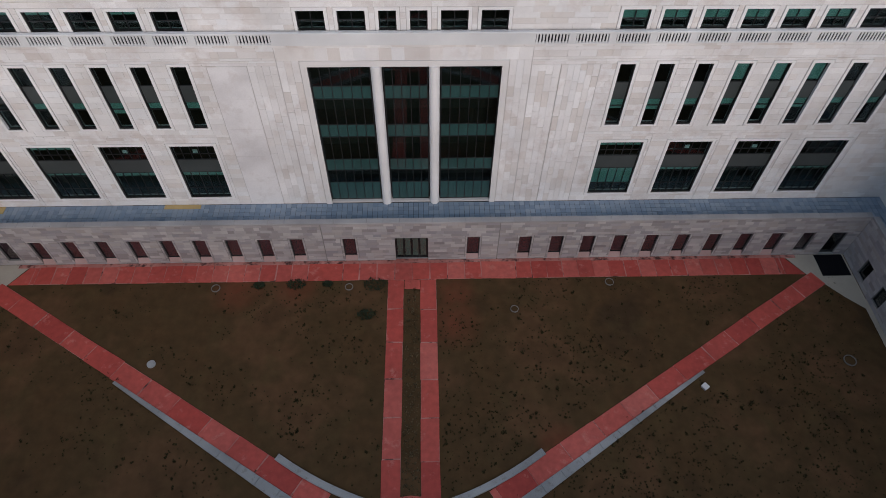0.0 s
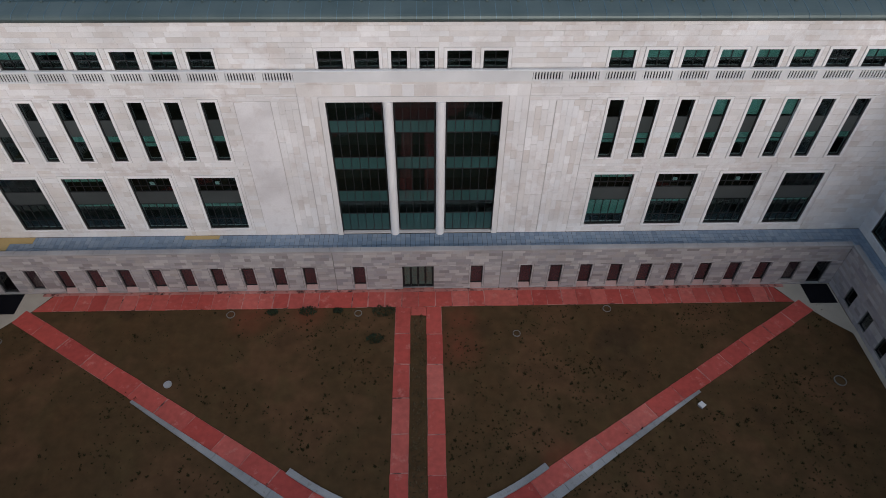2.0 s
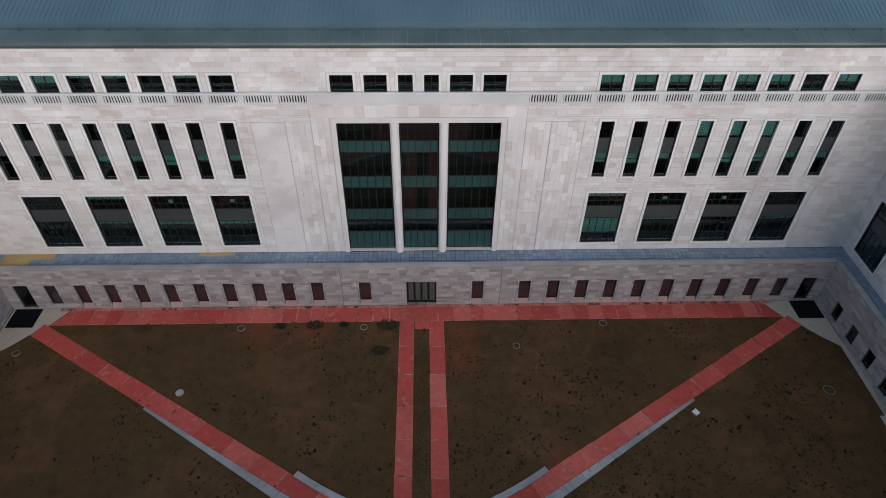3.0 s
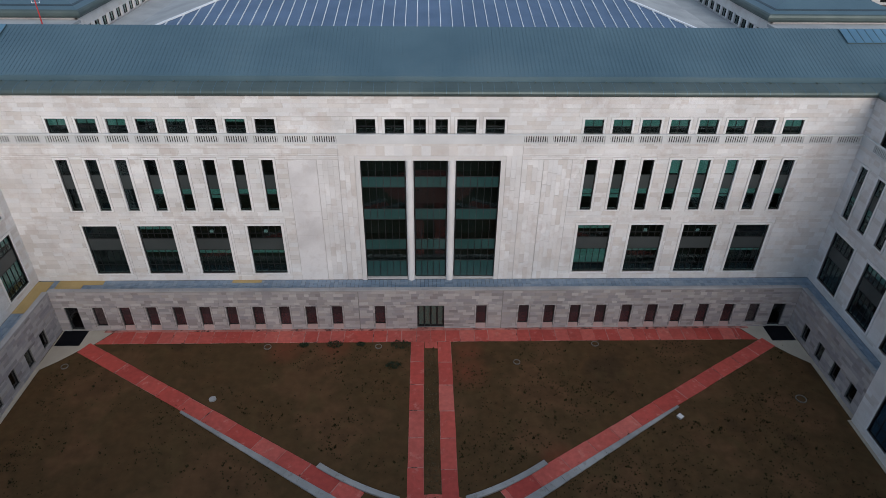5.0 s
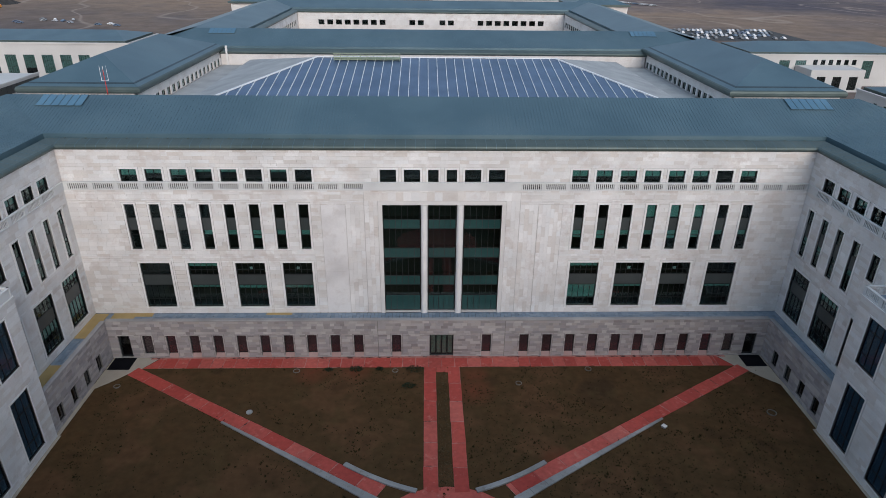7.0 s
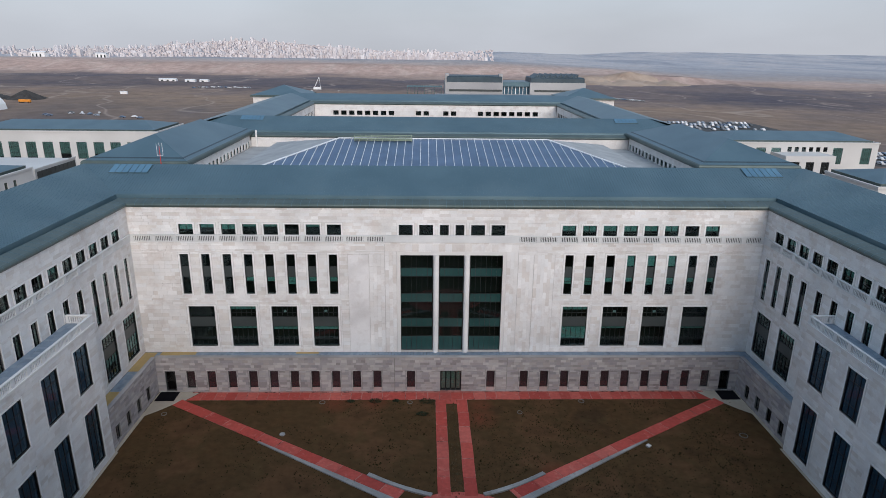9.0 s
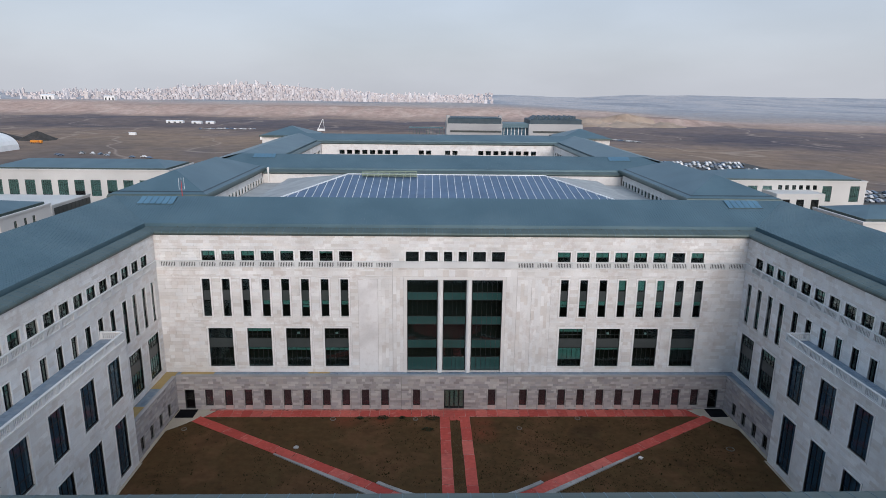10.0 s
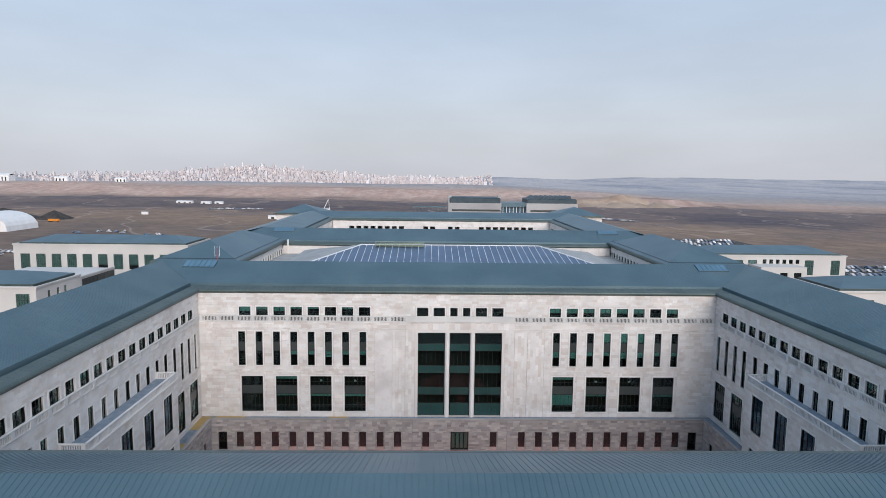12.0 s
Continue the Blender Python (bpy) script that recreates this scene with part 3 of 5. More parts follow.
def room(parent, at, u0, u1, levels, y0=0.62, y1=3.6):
    """Rooms behind the glass, their dimness put into near-black colour: storey slabs, end walls and a back wall."""
    part("room_back", Mesh().box(u0, u1, y1, y1 + 0.2, levels[0], levels[-1]), ROOM, parent, "near-black back wall with the room's dimness in its colour", at)
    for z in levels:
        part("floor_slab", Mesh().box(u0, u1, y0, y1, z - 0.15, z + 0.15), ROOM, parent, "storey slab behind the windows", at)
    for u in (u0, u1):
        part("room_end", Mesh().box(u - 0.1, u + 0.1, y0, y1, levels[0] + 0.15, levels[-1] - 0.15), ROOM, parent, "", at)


# ---- ground ----
def rise(x, y):
    """Height of the land: a terrace bank to the north-west, low hills beyond."""
    def step(a, b, v):
        k = min(1, max(0, (v - a) / (b - a)))
        return k * k * (3 - 2 * k)
    n = noise.noise(Vector((x / 420, y / 300, 0.3)))
    n2 = noise.noise(Vector((x / 90, y / 90, 4.3)))
    left = 1 - step(150, 750, x + 0.1 * y - 100)
    cut = 60 * n + 34 * noise.noise(Vector((x / 38, y / 400, 6.1))) + 14 * noise.noise(Vector((x / 14, y / 300, 1.7)))
    bank = 18.5 * step(1110 + cut, 1300 + cut, y) * left * (1 - 0.85 * step(1500, 2500, y))
    wave = step(500, 1200, math.hypot(x, y)) * (4 * n + 1.5 * n2) * 1.2
    hill = 54 * math.exp(-((x + 0.27 * y) / 560) ** 2) * step(2300, 3700, y)
    far = step(2600, 4200, y) * (4 + 8 * noise.noise(Vector((x / 900, y / 1500, 7.7)))) + hill
    right = step(1500, 3400, y) * 9 * (1 - left) * (1 + noise.noise(Vector((x / 600, y / 500, 2.2)))) + step(3000, 4000, y) * (1 - left) * 34 * max(0, 0.35 + noise.noise(Vector((x / 700, y / 900, 5.1))))
    # broken edge of an old quarry on the east side
    edge = 905 + 26 * noise.noise(Vector((x / 45, 0.4, 2.9))) + 9 * noise.noise(Vector((x / 13, 0.4, 5.9)))
    quarry = 9 * step(edge, edge + 26, y) * step(170, 240, x) * (1 - step(380, 520, x)) * (1 - step(1000, 1300, y))
    return -0.4 + bank + wave + far + right + quarry


g = Mesh()
xs = [-4200, -3600, -3000, -2600, -2200] + list(range(-1900, -1000, 50)) + list(range(-1000, 601, 22)) + list(range(640, 1950, 45)) + [2200, 2600, 3000, 3600, 4200]
ys = [-1500, -900, -500, -300] + list(range(-200, 700, 60)) + list(range(700, 1060, 24)) + list(range(1060, 1420, 15)) + list(range(1420, 3000, 60)) + list(range(3000, 4701, 140))
for y in ys:
    for x in xs:
        g.v.append((x, y, rise(x, y)))
nx = len(xs)
for j in range(len(ys) - 1):
    for i in range(nx - 1):
        k = j * nx + i
        g.f.append((k, k + 1, k + nx + 1, k + nx))
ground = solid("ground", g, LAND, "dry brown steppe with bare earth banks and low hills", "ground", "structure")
for p in ground.data.polygons:
    p.use_smooth = True

soil = Mesh()
n = 44
for j in range(n + 1):
    for i in range(n + 1):
        x, y = -43.2 + 86.4 * i / n, -24 + 59.6 * j / n
        soil.v.append((x, y, 0.03 * noise.noise(Vector((x / 3, y / 3, 1.1)))))
for j in range(n):
    for i in range(n):
        k = j * (n + 1) + i
        soil.f.append((k, k + 1, k + n + 2, k + n + 1))
sn, sl = SOIL.node_tree.nodes, SOIL.node_tree.links
s_geo, s_mix, s_noise = sn.new("ShaderNodeNewGeometry"), sn.new("ShaderNodeMix"), sn.new("ShaderNodeTexNoise")
s_mix.data_type = "RGBA"
s_noise.inputs["Scale"].default_value, s_noise.inputs["Detail"].default_value = 0.9, 6
sl.new(s_geo.outputs["Position"], s_noise.inputs["Vector"])
total = None
for cx, cy, rad in ((3.6, 28.2, 3.2), (-16.5, 32.0, 3.0), (-11.0, 32.4, 2.6), (4.0, 31.5, 2.4), (12.0, 16.5, 2.2)):
    dn, mr = sn.new("ShaderNodeVectorMath"), sn.new("ShaderNodeMapRange")
    dn.operation = "DISTANCE"
    dn.inputs[1].default_value = (cx, cy, 0)
    sl.new(s_geo.outputs["Position"], dn.inputs[0])
    mr.inputs[1].default_value, mr.inputs[2].default_value, mr.inputs[3].default_value, mr.inputs[4].default_value = 0.2, rad, 0.75, 0.0
    sl.new(dn.outputs["Value"], mr.inputs[0])
    if total is None:
        total = mr.outputs[0]
    else:
        ad = sn.new("ShaderNodeMath")
        ad.operation = "MAXIMUM"
        sl.new(total, ad.inputs[0])
        sl.new(mr.outputs[0], ad.inputs[1])
        total = ad.outputs[0]
ml = sn.new("ShaderNodeMath")
ml.operation = "MULTIPLY"
sl.new(total, ml.inputs[0])
sl.new(s_noise.outputs["Fac"], ml.inputs[1])
sl.new(ml.outputs[0], s_mix.inputs[0])
s_b = sn["Principled BSDF"]
sl.new(s_b.inputs["Base Color"].links[0].from_socket, s_mix.inputs[6])
s_mix.inputs[7].default_value = (0.24, 0.055, 0.032, 1)
sl.new(s_mix.outputs[2], s_b.inputs["Base Color"])
solid("courtyard_soil", soil, SOIL, "bare brown courtyard soil with sparse dry tufts", "soil", "structure")

# ---- main wing, facing the courtyard ----
XW, YW = 45.4, 38.6                    # faces of the upper walls
WEST = 0.28                            # the west wing stands a little farther out
FLOORS = [5.0, 9.0, 13.1, 17.2, 21.3]
rng = random.Random(4)


def attic_and_roofline(parent, at, u0, u1, attic, bays, seed, back=0.45, drawn=lambda u: rng.choice((0, 0, 0.5)), sill=23.12):
    """The set-back top storey above the balustrade."""
    wall(parent, at, u0 - 0.44, u1 + 0.44, 22.25, 27.3, [opening(k, u, sill) for k, u in attic], STONE, 0.45, (0.7, 1.7), seed, y=back, label="pale stone wall of the top storey")
    for k, u in attic:
        window(parent, at, u, sill, k, y=back, blind=drawn(u))
    # two dark strips put the shade of the narrow gap into the colour
    part("upstand", Mesh().box(u0, u1, back - 0.03, back - 0.005, 22.25, 23.02), BED_AND_GAP_SHADE, parent, "dark strip painting the shade of the gap behind the balustrade", at)
    part("ledge", Mesh().box(u0, u1, 0.066, back - 0.032, 22.20, 22.285), BED_AND_GAP_SHADE, parent, "dark floor strip painting the shade of the gap behind the balustrade", at)
    groups = [(c - 1.22, c + 1.22) for c in sorted(bays) if u0 + 1.3 < c < u1 - 1.3]
    balustrade(parent, at, u0, u1, 22.27, groups)
    room(parent, at, u0, u1, [22.2, 26.6], y0=back + 0.6, y1=4.2)


main_wing = thing("office_wing", "pale stone office wing with a tall central glazed bay", "building")
MAIN = pose(0, YW, 0)
narrow = [s * (17.15 + 3.03 * i) for i in range(8) for s in (-1, 1)]
big = [s * (18.56 + 6.04 * i) for i in range(4) for s in (-1, 1)]
opens = [opening("narrow", u, 14.3) for u in narrow] + [opening("big", u, 5.9) for u in big] + [(-7.45, 7.45, 5.1, 20.35, 0.50)]
grooves = [(s * 9.7 - 0.022, s * 9.7 + 0.022, 4.9, 22.0) for s in (-1, 1)] + [(s * x - 0.018, s * x + 0.018, 4.9, 20.4) for x in (12.0, 15.05) for s in (-1, 1)] + [(s * 13.52 - 1.52, s * 13.52 + 1.52, 20.4, 20.44) for s in (-1, 1)] + [(u + 2.42, u + 2.45, 4.9, 13.3) for u in big]
wall(main_wing, MAIN, -XW - WEST, XW, 4.9, 22.26, opens, STONE, 0.58, (0.6, 1.7), 11, grooves=grooves, label="pale stone wall of the main wing",
     upright=[(-11.96, -9.74, 4.95, 20.4), (-9.66, -8.02, 4.95, 20.85), (8.02, 9.66, 4.95, 20.85), (9.74, 11.96, 4.95, 20.4), (12.04, 15.02, 4.95, 20.4)])
for u in narrow:
    window(main_wing, MAIN, u, 14.3, "narrow", blind=(0.9 if 25 < u < 33 else 0), low=rng.choice((0.25, 0.3, 0.4, 0.45)) if u > -30 else 0)
for u in big:
    window(main_wing, MAIN, u, 5.9, "big", blind=0.32 if abs(u - 18.56) < 0.1 or abs(u + 30.64) < 0.1 else 0, low=0.62 if abs(u - 18.56) < 0.1 else rng.choice((0, 0.12, 0.16)))
for u in (-24.6, -18.56, 24.6, 30.64):
    part("wall_lamp", Mesh().frustum(u - 0.20, u + 0.20, 0.30, 0.42, 11.25, 11.62, 0.04), WHITE_METAL, main_wing, "small pale lamp just behind the glass", MAIN)
for u, k in ((-5.1, "glass_side"), (0, "glass_mid"), (5.1, "glass_side")):
    window(main_wing, MAIN, u, 5.1, k, y=0.12)
portal = Mesh()
for s in (-1, 1):
    portal.box(s * 7.45 - (0.0 if s > 0 else 0.5), s * 7.45 + (0.5 if s > 0 else 0.0), -0.10, 0.5, 4.9, 20.85)
portal.box(-7.45, 7.45, -0.10, 0.5, 20.35, 20.85)
part("portal_frame", portal, TRIM, main_wing, "smooth stone frame round the tall glazing", MAIN)
for s in (-1, 1):
    col = Mesh()
    col.box(s * 2.25 - 0.42, s * 2.25 + 0.42, 0.12, 0.5, 4.9, 20.36)
    col.tube(s * 2.25, 0.16, 4.9, 20.34, 0.43, 0.42, 20)
    part("column", col, SURROUND, main_wing, "half-round pale stone column", MAIN)
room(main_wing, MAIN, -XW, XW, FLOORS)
attic_pos = [("attic", s * (16.9 + 2.99 * i)) for i in range(8) for s in (-1, 1)] + [("attic", s * u) for u in (6.66, 3.73) for s in (-1, 1)] + [("attic_small", s * 1.13) for s in (-1, 1)]
attic_and_roofline(main_wing, MAIN, -XW - WEST, XW, attic_pos, [s * (10.92 + 2.99 * i) for i in range(12) for s in (-1, 1)], 12, drawn=lambda u: 0.0 if abs(u) < 8 or abs(u - 34.84) < 0.2 else rng.choice((0.55, 0.6, 0.65)) if u > 0 else rng.choice((0, 0, 0.25, 0.35, 0.5)))

for i in range(5):
    part("smooth_panel", Mesh().box(-15.0, -12.05, -0.014, 0.0, 4.95 + 3.08 * i, 4.95 + 3.08 * i + 3.06), PANEL, main_wing, "smooth pale slab on the blind bay", MAIN)

for i in range(20):
    part("frieze_slab", Mesh().box(-9.6 + 0.96 * i + 0.012, -9.6 + 0.96 * (i + 1) - 0.012, -0.022, 0.0, 20.88, 21.98), STONE_PIECE, main_wing, "upright stone slab above the tall glazing", MAIN)

# base storey of the main wing
BASE_Y = 35.42
BASE = pose(0, BASE_Y, 0)
base_u = [s * 5.9 for s in (-1, 1)] + [s * (10.85 + 3.03 * i) for i in range(10) for s in (-1, 1)]
b_open = [(u - 0.6, u + 0.6, 0.12 if abs(u) < 37 else 0.66, 3.41) for u in base_u] + [(-1.57, 1.57, 0.12, 3.4)] + [(s * 41.1 - 0.75, s * 41.1 + 0.75, 0.1, 3.4) for s in (-1, 1)]
b_groove = [(s * 8.3 - 0.04, s * 8.3 + 0.04, 0, 5.6) for s in (-1, 1)] + [(u + k * 0.78 - 0.02, u + k * 0.78 + 0.02, 0.3, 3.6) for u in base_u for k in (-1, 1)]


def base_wall(parent, at, u0, u1, opens, seed, grooves=(), pieces=None):
    """Rough grey-brown base storey with a coping; pieces: a span in which every stone is a separate object."""
    r = random.Random(seed)
    body = Mesh()
    core(body, u0, u1, 0, 5.55, opens, 0.05, 0.6)
    w = part("wall", body, JOINT, parent, "grey-brown stone wall of the base storey", at)
    face = Mesh()
    for a, b, c, d in courses(u0, u1, 0, 5.55, list(opens) + list(grooves), 0.40, (0.5, 1.25), r):
        k = r.uniform(0, 0.02)
        if pieces and pieces[0] < a and b < pieces[1] and c > 2.0:
            m = Mesh().box(a + 0.007, b - 0.007, -k, 0.06, c + 0.006, d - 0.006)
            part("stone", m, BASE_PIECE, w)
        else:
            face.box(a + 0.007, b - 0.007, -k, 0.06, c + 0.006, d - 0.006)
    part("stone_cladding", face, BASE_STONE, w, "grey-brown split stone in courses", kind="stuff")
    cop = Mesh()
    p = u0
    while p < u1 - 0.01:
        q = min(u1, p + 1.5)
        cop.frustum(p + 0.005, q - 0.005, -0.10, 0.50, 5.55, 5.75, 0.03)
        p = q
    part("coping", cop, COPING, w, "pale stone coping", kind="stuff")
    return w


base_wall(main_wing, BASE, -43.0, 43.0, b_open, 21, b_groove, pieces=(-13.5, 13.5))
SILL = Mesh()
SILL.v = [(-0.595, -0.03, -0.4), (0.595, -0.03, -0.4), (0.595, 0.33, -0.4), (-0.595, 0.33, -0.4), (-0.595, -0.03, 0.02), (0.595, -0.03, 0.02), (0.595, 0.33, 0.62), (-0.595, 0.33, 0.62)]
SILL.f = [(0, 3, 2, 1), (4, 5, 6, 7), (0, 1, 5, 4), (1, 2, 6, 5), (2, 3, 7, 6), (3, 0, 4, 7)]
SILL = SILL.data("sill", RED_DUST)
for u in base_u:
    wb = window(main_wing, BASE, u, 0.66, "base")
    # added backing sheet, there only to tint the pane an even mauve
    part("blind", Mesh().box(-0.52, 0.52, 0.285, 0.291, 0.08, 2.67), MAUVE, wb, "brown-mauve backing sheet added to tint the pane")
    if abs(u) < 37:
        part("sill", SILL, None, wb, "sloping red-dusted sill", pose(0, 0, -0.62))
room(main_wing, BASE, -43, 43, [0.1, 4.6], y0=0.62, y1=3.0)


def door(parent, at, u, w, h, leaves):
    fr = Mesh()
    fr.box(-w / 2, -w / 2 + 0.09, 0.18, 0.32, 0, h).box(w / 2 - 0.09, w / 2, 0.18, 0.32, 0, h).box(-w / 2 + 0.09, w / 2 - 0.09, 0.18, 0.32, h - 0.1, h)
    d = part("door_frame", fr, FRAME, parent, "dark metal frame of a glazed entrance", at @ pose(u, 0, 0.12))
    lw = (w - 0.18) / leaves
    for i in range(leaves):
        x0 = -w / 2 + 0.09 + i * lw
        le = Mesh()
        le.box(x0 + 0.01, x0 + 0.08, 0.21, 0.28, 0, h - 0.1).box(x0 + lw - 0.08, x0 + lw - 0.01, 0.21, 0.28, 0, h - 0.1)
        le.box(x0 + 0.08, x0 + lw - 0.08, 0.21, 0.28, 0, 0.25).box(x0 + 0.08, x0 + lw - 0.08, 0.21, 0.28, h - 0.2, h - 0.1)
        part("door_leaf", le, FRAME, d, "dark framed glass door leaf")
        part("pane", Mesh().box(x0 + 0.08, x0 + lw - 0.08, 0.24, 0.25, 0.25, h - 0.2), GLASS if leaves > 2 else GLASS_DARK, d)
        if leaves > 2:
            # added sheet that lifts the tone of the door glass
            part("blind", Mesh().box(x0 + 0.1, x0 + lw - 0.1, 0.285, 0.29, 0.3, h - 0.25), LINING, d, "brown-grey backing sheet added to tint the door panes")
    part("threshold", Mesh().box(-w / 2, w / 2, -0.02, 0.36, -0.2, -0.003), RED_BED if w > 2 else CONCRETE, d, "worn stone threshold")


door(main_wing, BASE, 0, 3.14, 3.28, 4)
for s in (-1, 1):
    door(main_wing, BASE, s * 41.1, 1.5, 3.28, 1)

deck = Mesh().box(-XW - WEST, XW, 0.6, 3.2, 4.5, 4.85)
part("terrace_slab", deck, BED_AND_GAP_SHADE, main_wing, "concrete slab under the terrace tiles", BASE)


def slates(u0, u1, v0, v1, z, seed, size=0.48):
    r = random.Random(seed)
    m = Mesh()
    nu, nv = round((u1 - u0) / size), max(1, round((v1 - v0) / size))
    for i in range(nu):
        for j in range(nv):
            a, b = u0 + (u1 - u0) * i / nu, v0 + (v1 - v0) * j / nv
            k = r.uniform(0, 0.012)
            m.box(a + 0.016, a + (u1 - u0) / nu - 0.016, b + 0.016, b + (v1 - v0) / nv - 0.016, z, z + 0.035 + k)
    return m


tiles = slates(-XW, XW, 0.62, 3.15, 4.852, 31)
for u0_, u1_ in ((43.6, XW), (-XW, -43.6)):                # the two inner corners
    extra = slates(u0_, u1_, -0.02, 0.61, 4.852, 32)
    k0 = len(tiles.v)
    tiles.v += extra.v
    tiles.f += [tuple(k0 + i for i in f) for f in extra.f]
part("terrace_tiles", tiles, SLATE, main_wing, "blue-grey slate terrace tiles", BASE, "stuff")


for c, d, e in ((-43.2, -40.2, 1.3), (-40.2, -38.0, 2.3), (-23.2, -19.8, 2.62)):
    part("insulation_board", Mesh().box(c, d, e, 3.12, 4.90, 4.94), OCHRE, main_wing, "bare ochre board where tiles are missing", BASE)

# ---- roofs ----
PROFILE = [(-0.08, 27.15), (-0.22, 27.24), (-0.31, 27.38), (-0.32, 27.52), (-0.24, 27.67), (-0.08, 27.79), (0.35, 27.90), (1.45, 28.12), (1.50, 27.72), (1.90, 27.72), (1.95, 28.52), (10.2, 31.4)]
FLAT_PROFILE = [(o, z + 1.0) for o, z in PROFILE[:-1]] + [(10.2, 31.5)]
HALF = 10.2


def profile_edge(profile):
    """The foot and the ridge of the main slope."""
    return profile[-2], profile[-1]


def roof_strip(parent, rect, side, profile=PROFILE, outer=True, seams=True, dz=0.0):
    """One mitred side of a ring of pitched roofs round the court rect = (x0, x1, y0, y1)."""
    x0, x1, y0, y1 = rect

    def ends(o):
        a, b, c, d = x0 - o, x1 + o, y0 - o, y1 + o
        return {"n": ((a, d), (b, d)), "s": ((b, c), (a, c)), "w": ((a, c), (a, d)), "e": ((b, d), (b, c))}[side]
    prof = list(profile)
    if outer:
        prof += [(2 * HALF - o, z) for o, z in reversed(profile[:-1])]
    prof = [(o, z + dz) for o, z in prof]
    gut, m = Mesh(), Mesh()
    for (o, z), (o2, z2) in zip(prof, prof[1:]):
        (a, b), (c, d) = ends(o), ends(o2)
        target = m if min(max(o, 0), max(2 * HALF - o, 0)) >= 1.8 and min(o2, 2 * HALF - o2) >= 1.8 else gut
        target.face((*a, z), (*c, z2), (*d, z2), (*b, z))
    # underside closes the eaves
    (a, b), (c, d) = ends(prof[0][0]), ends(prof[-1][0])
    gut.face((*a, prof[0][1]), (*b, prof[0][1]), (*d, prof[-1][1]), (*c, prof[-1][1]))
    r = part("roof", m, ROOF, parent, "blue-grey standing-seam metal roof")
    part("gutter_edge", gut, FASCIA, r, "rounded green-grey metal eaves and gutter")
    if seams:
        lap, clip = Mesh(), Mesh()
        face = [(o, z + dz) for o, z in profile if o < 1.46]
        ax = 0 if side in "ns" else 1
        (a, b) = ends(face[-1][0])
        l0, l1 = sorted((a[ax], b[ax]))
        at_ = lambda o, v: {"n": (v, y1 + o), "s": (v, y0 - o), "w": (x0 - o, v), "e": (x1 + o, v)}[side]
        for i in range(int((l1 - l0 - 3.4) / 1.21) + 1):
            v = l0 + 1.7 + 1.21 * i
            for (o, z), (o2, z2) in zip(face, face[1:]):
                lap.beam((*at_(o, v), z), (*at_(o2, v), z2), 0.05, 0.018)
            if i % 2 == 0 and side == "n":
                px, py = at_(1.38, v + 0.6)
                clip.frustum(px - 0.09, px + 0.09, py - 0.09, py + 0.09, face[-1][1] - 0.06, face[-1][1] + 0.10, 0.03)
        part("lap_joint", lap, ROOF, r, "lapped joints of the gutter sheets", kind="stuff")
        if clip.f:
            part("gutter_clip", clip, FASCIA, r, "small metal clips along the gutter", kind="stuff")
    if seams:
        sm = Mesh()
        lo, hi = profile_edge(profile)
        for far in (0, 1) if outer else (0,):
            p_lo = lo if not far else (2 * HALF - lo[0], lo[1])
            for i in range(-200, 201):
                v = i * 0.42
                (a, b), (c, d) = ends(p_lo[0]), ends(hi[0])
                ax = 0 if side in "ns" else 1
                l0, l1 = sorted((a[ax], b[ax]))
                h0, h1 = sorted((c[ax], d[ax]))
                t0, t1 = 0.0, 1.0
                if v < min(l0, h0) or v > max(l1, h1):
                    continue
                if v < l0:
                    t0 = (l0 - v) / (l0 - h0)
                if v > l1:
                    t0 = (v - l1) / (h1 - l1)
                if v < h0:
                    t1 = (v - l0) / (h0 - l0)
                if v > h1:
                    t1 = (l1 - v) / (l1 - h1)
                if t1 - t0 < 0.03:
                    continue
                pts = []
                for t in (t0, t1):
                    o, z = p_lo[0] + (hi[0] - p_lo[0]) * t, p_lo[1] + (hi[1] - p_lo[1]) * t
                    q = {"n": (v, y1 + o), "s": (v, y0 - o), "w": (x0 - o, v), "e": (x1 + o, v)}[side]
                    pts.append((*q, z))
                sm.beam(pts[0], pts[1], 0.04, 0.026)
        if sm.f:
            part("roof_seam", sm, ROOF, r, "raised seams of the metal roof", kind="stuff")
    return r


COURT = (-XW - WEST - 0.2, XW + 0.2, -26.0, YW + 0.45)
roof_strip(main_wing, COURT, "n")


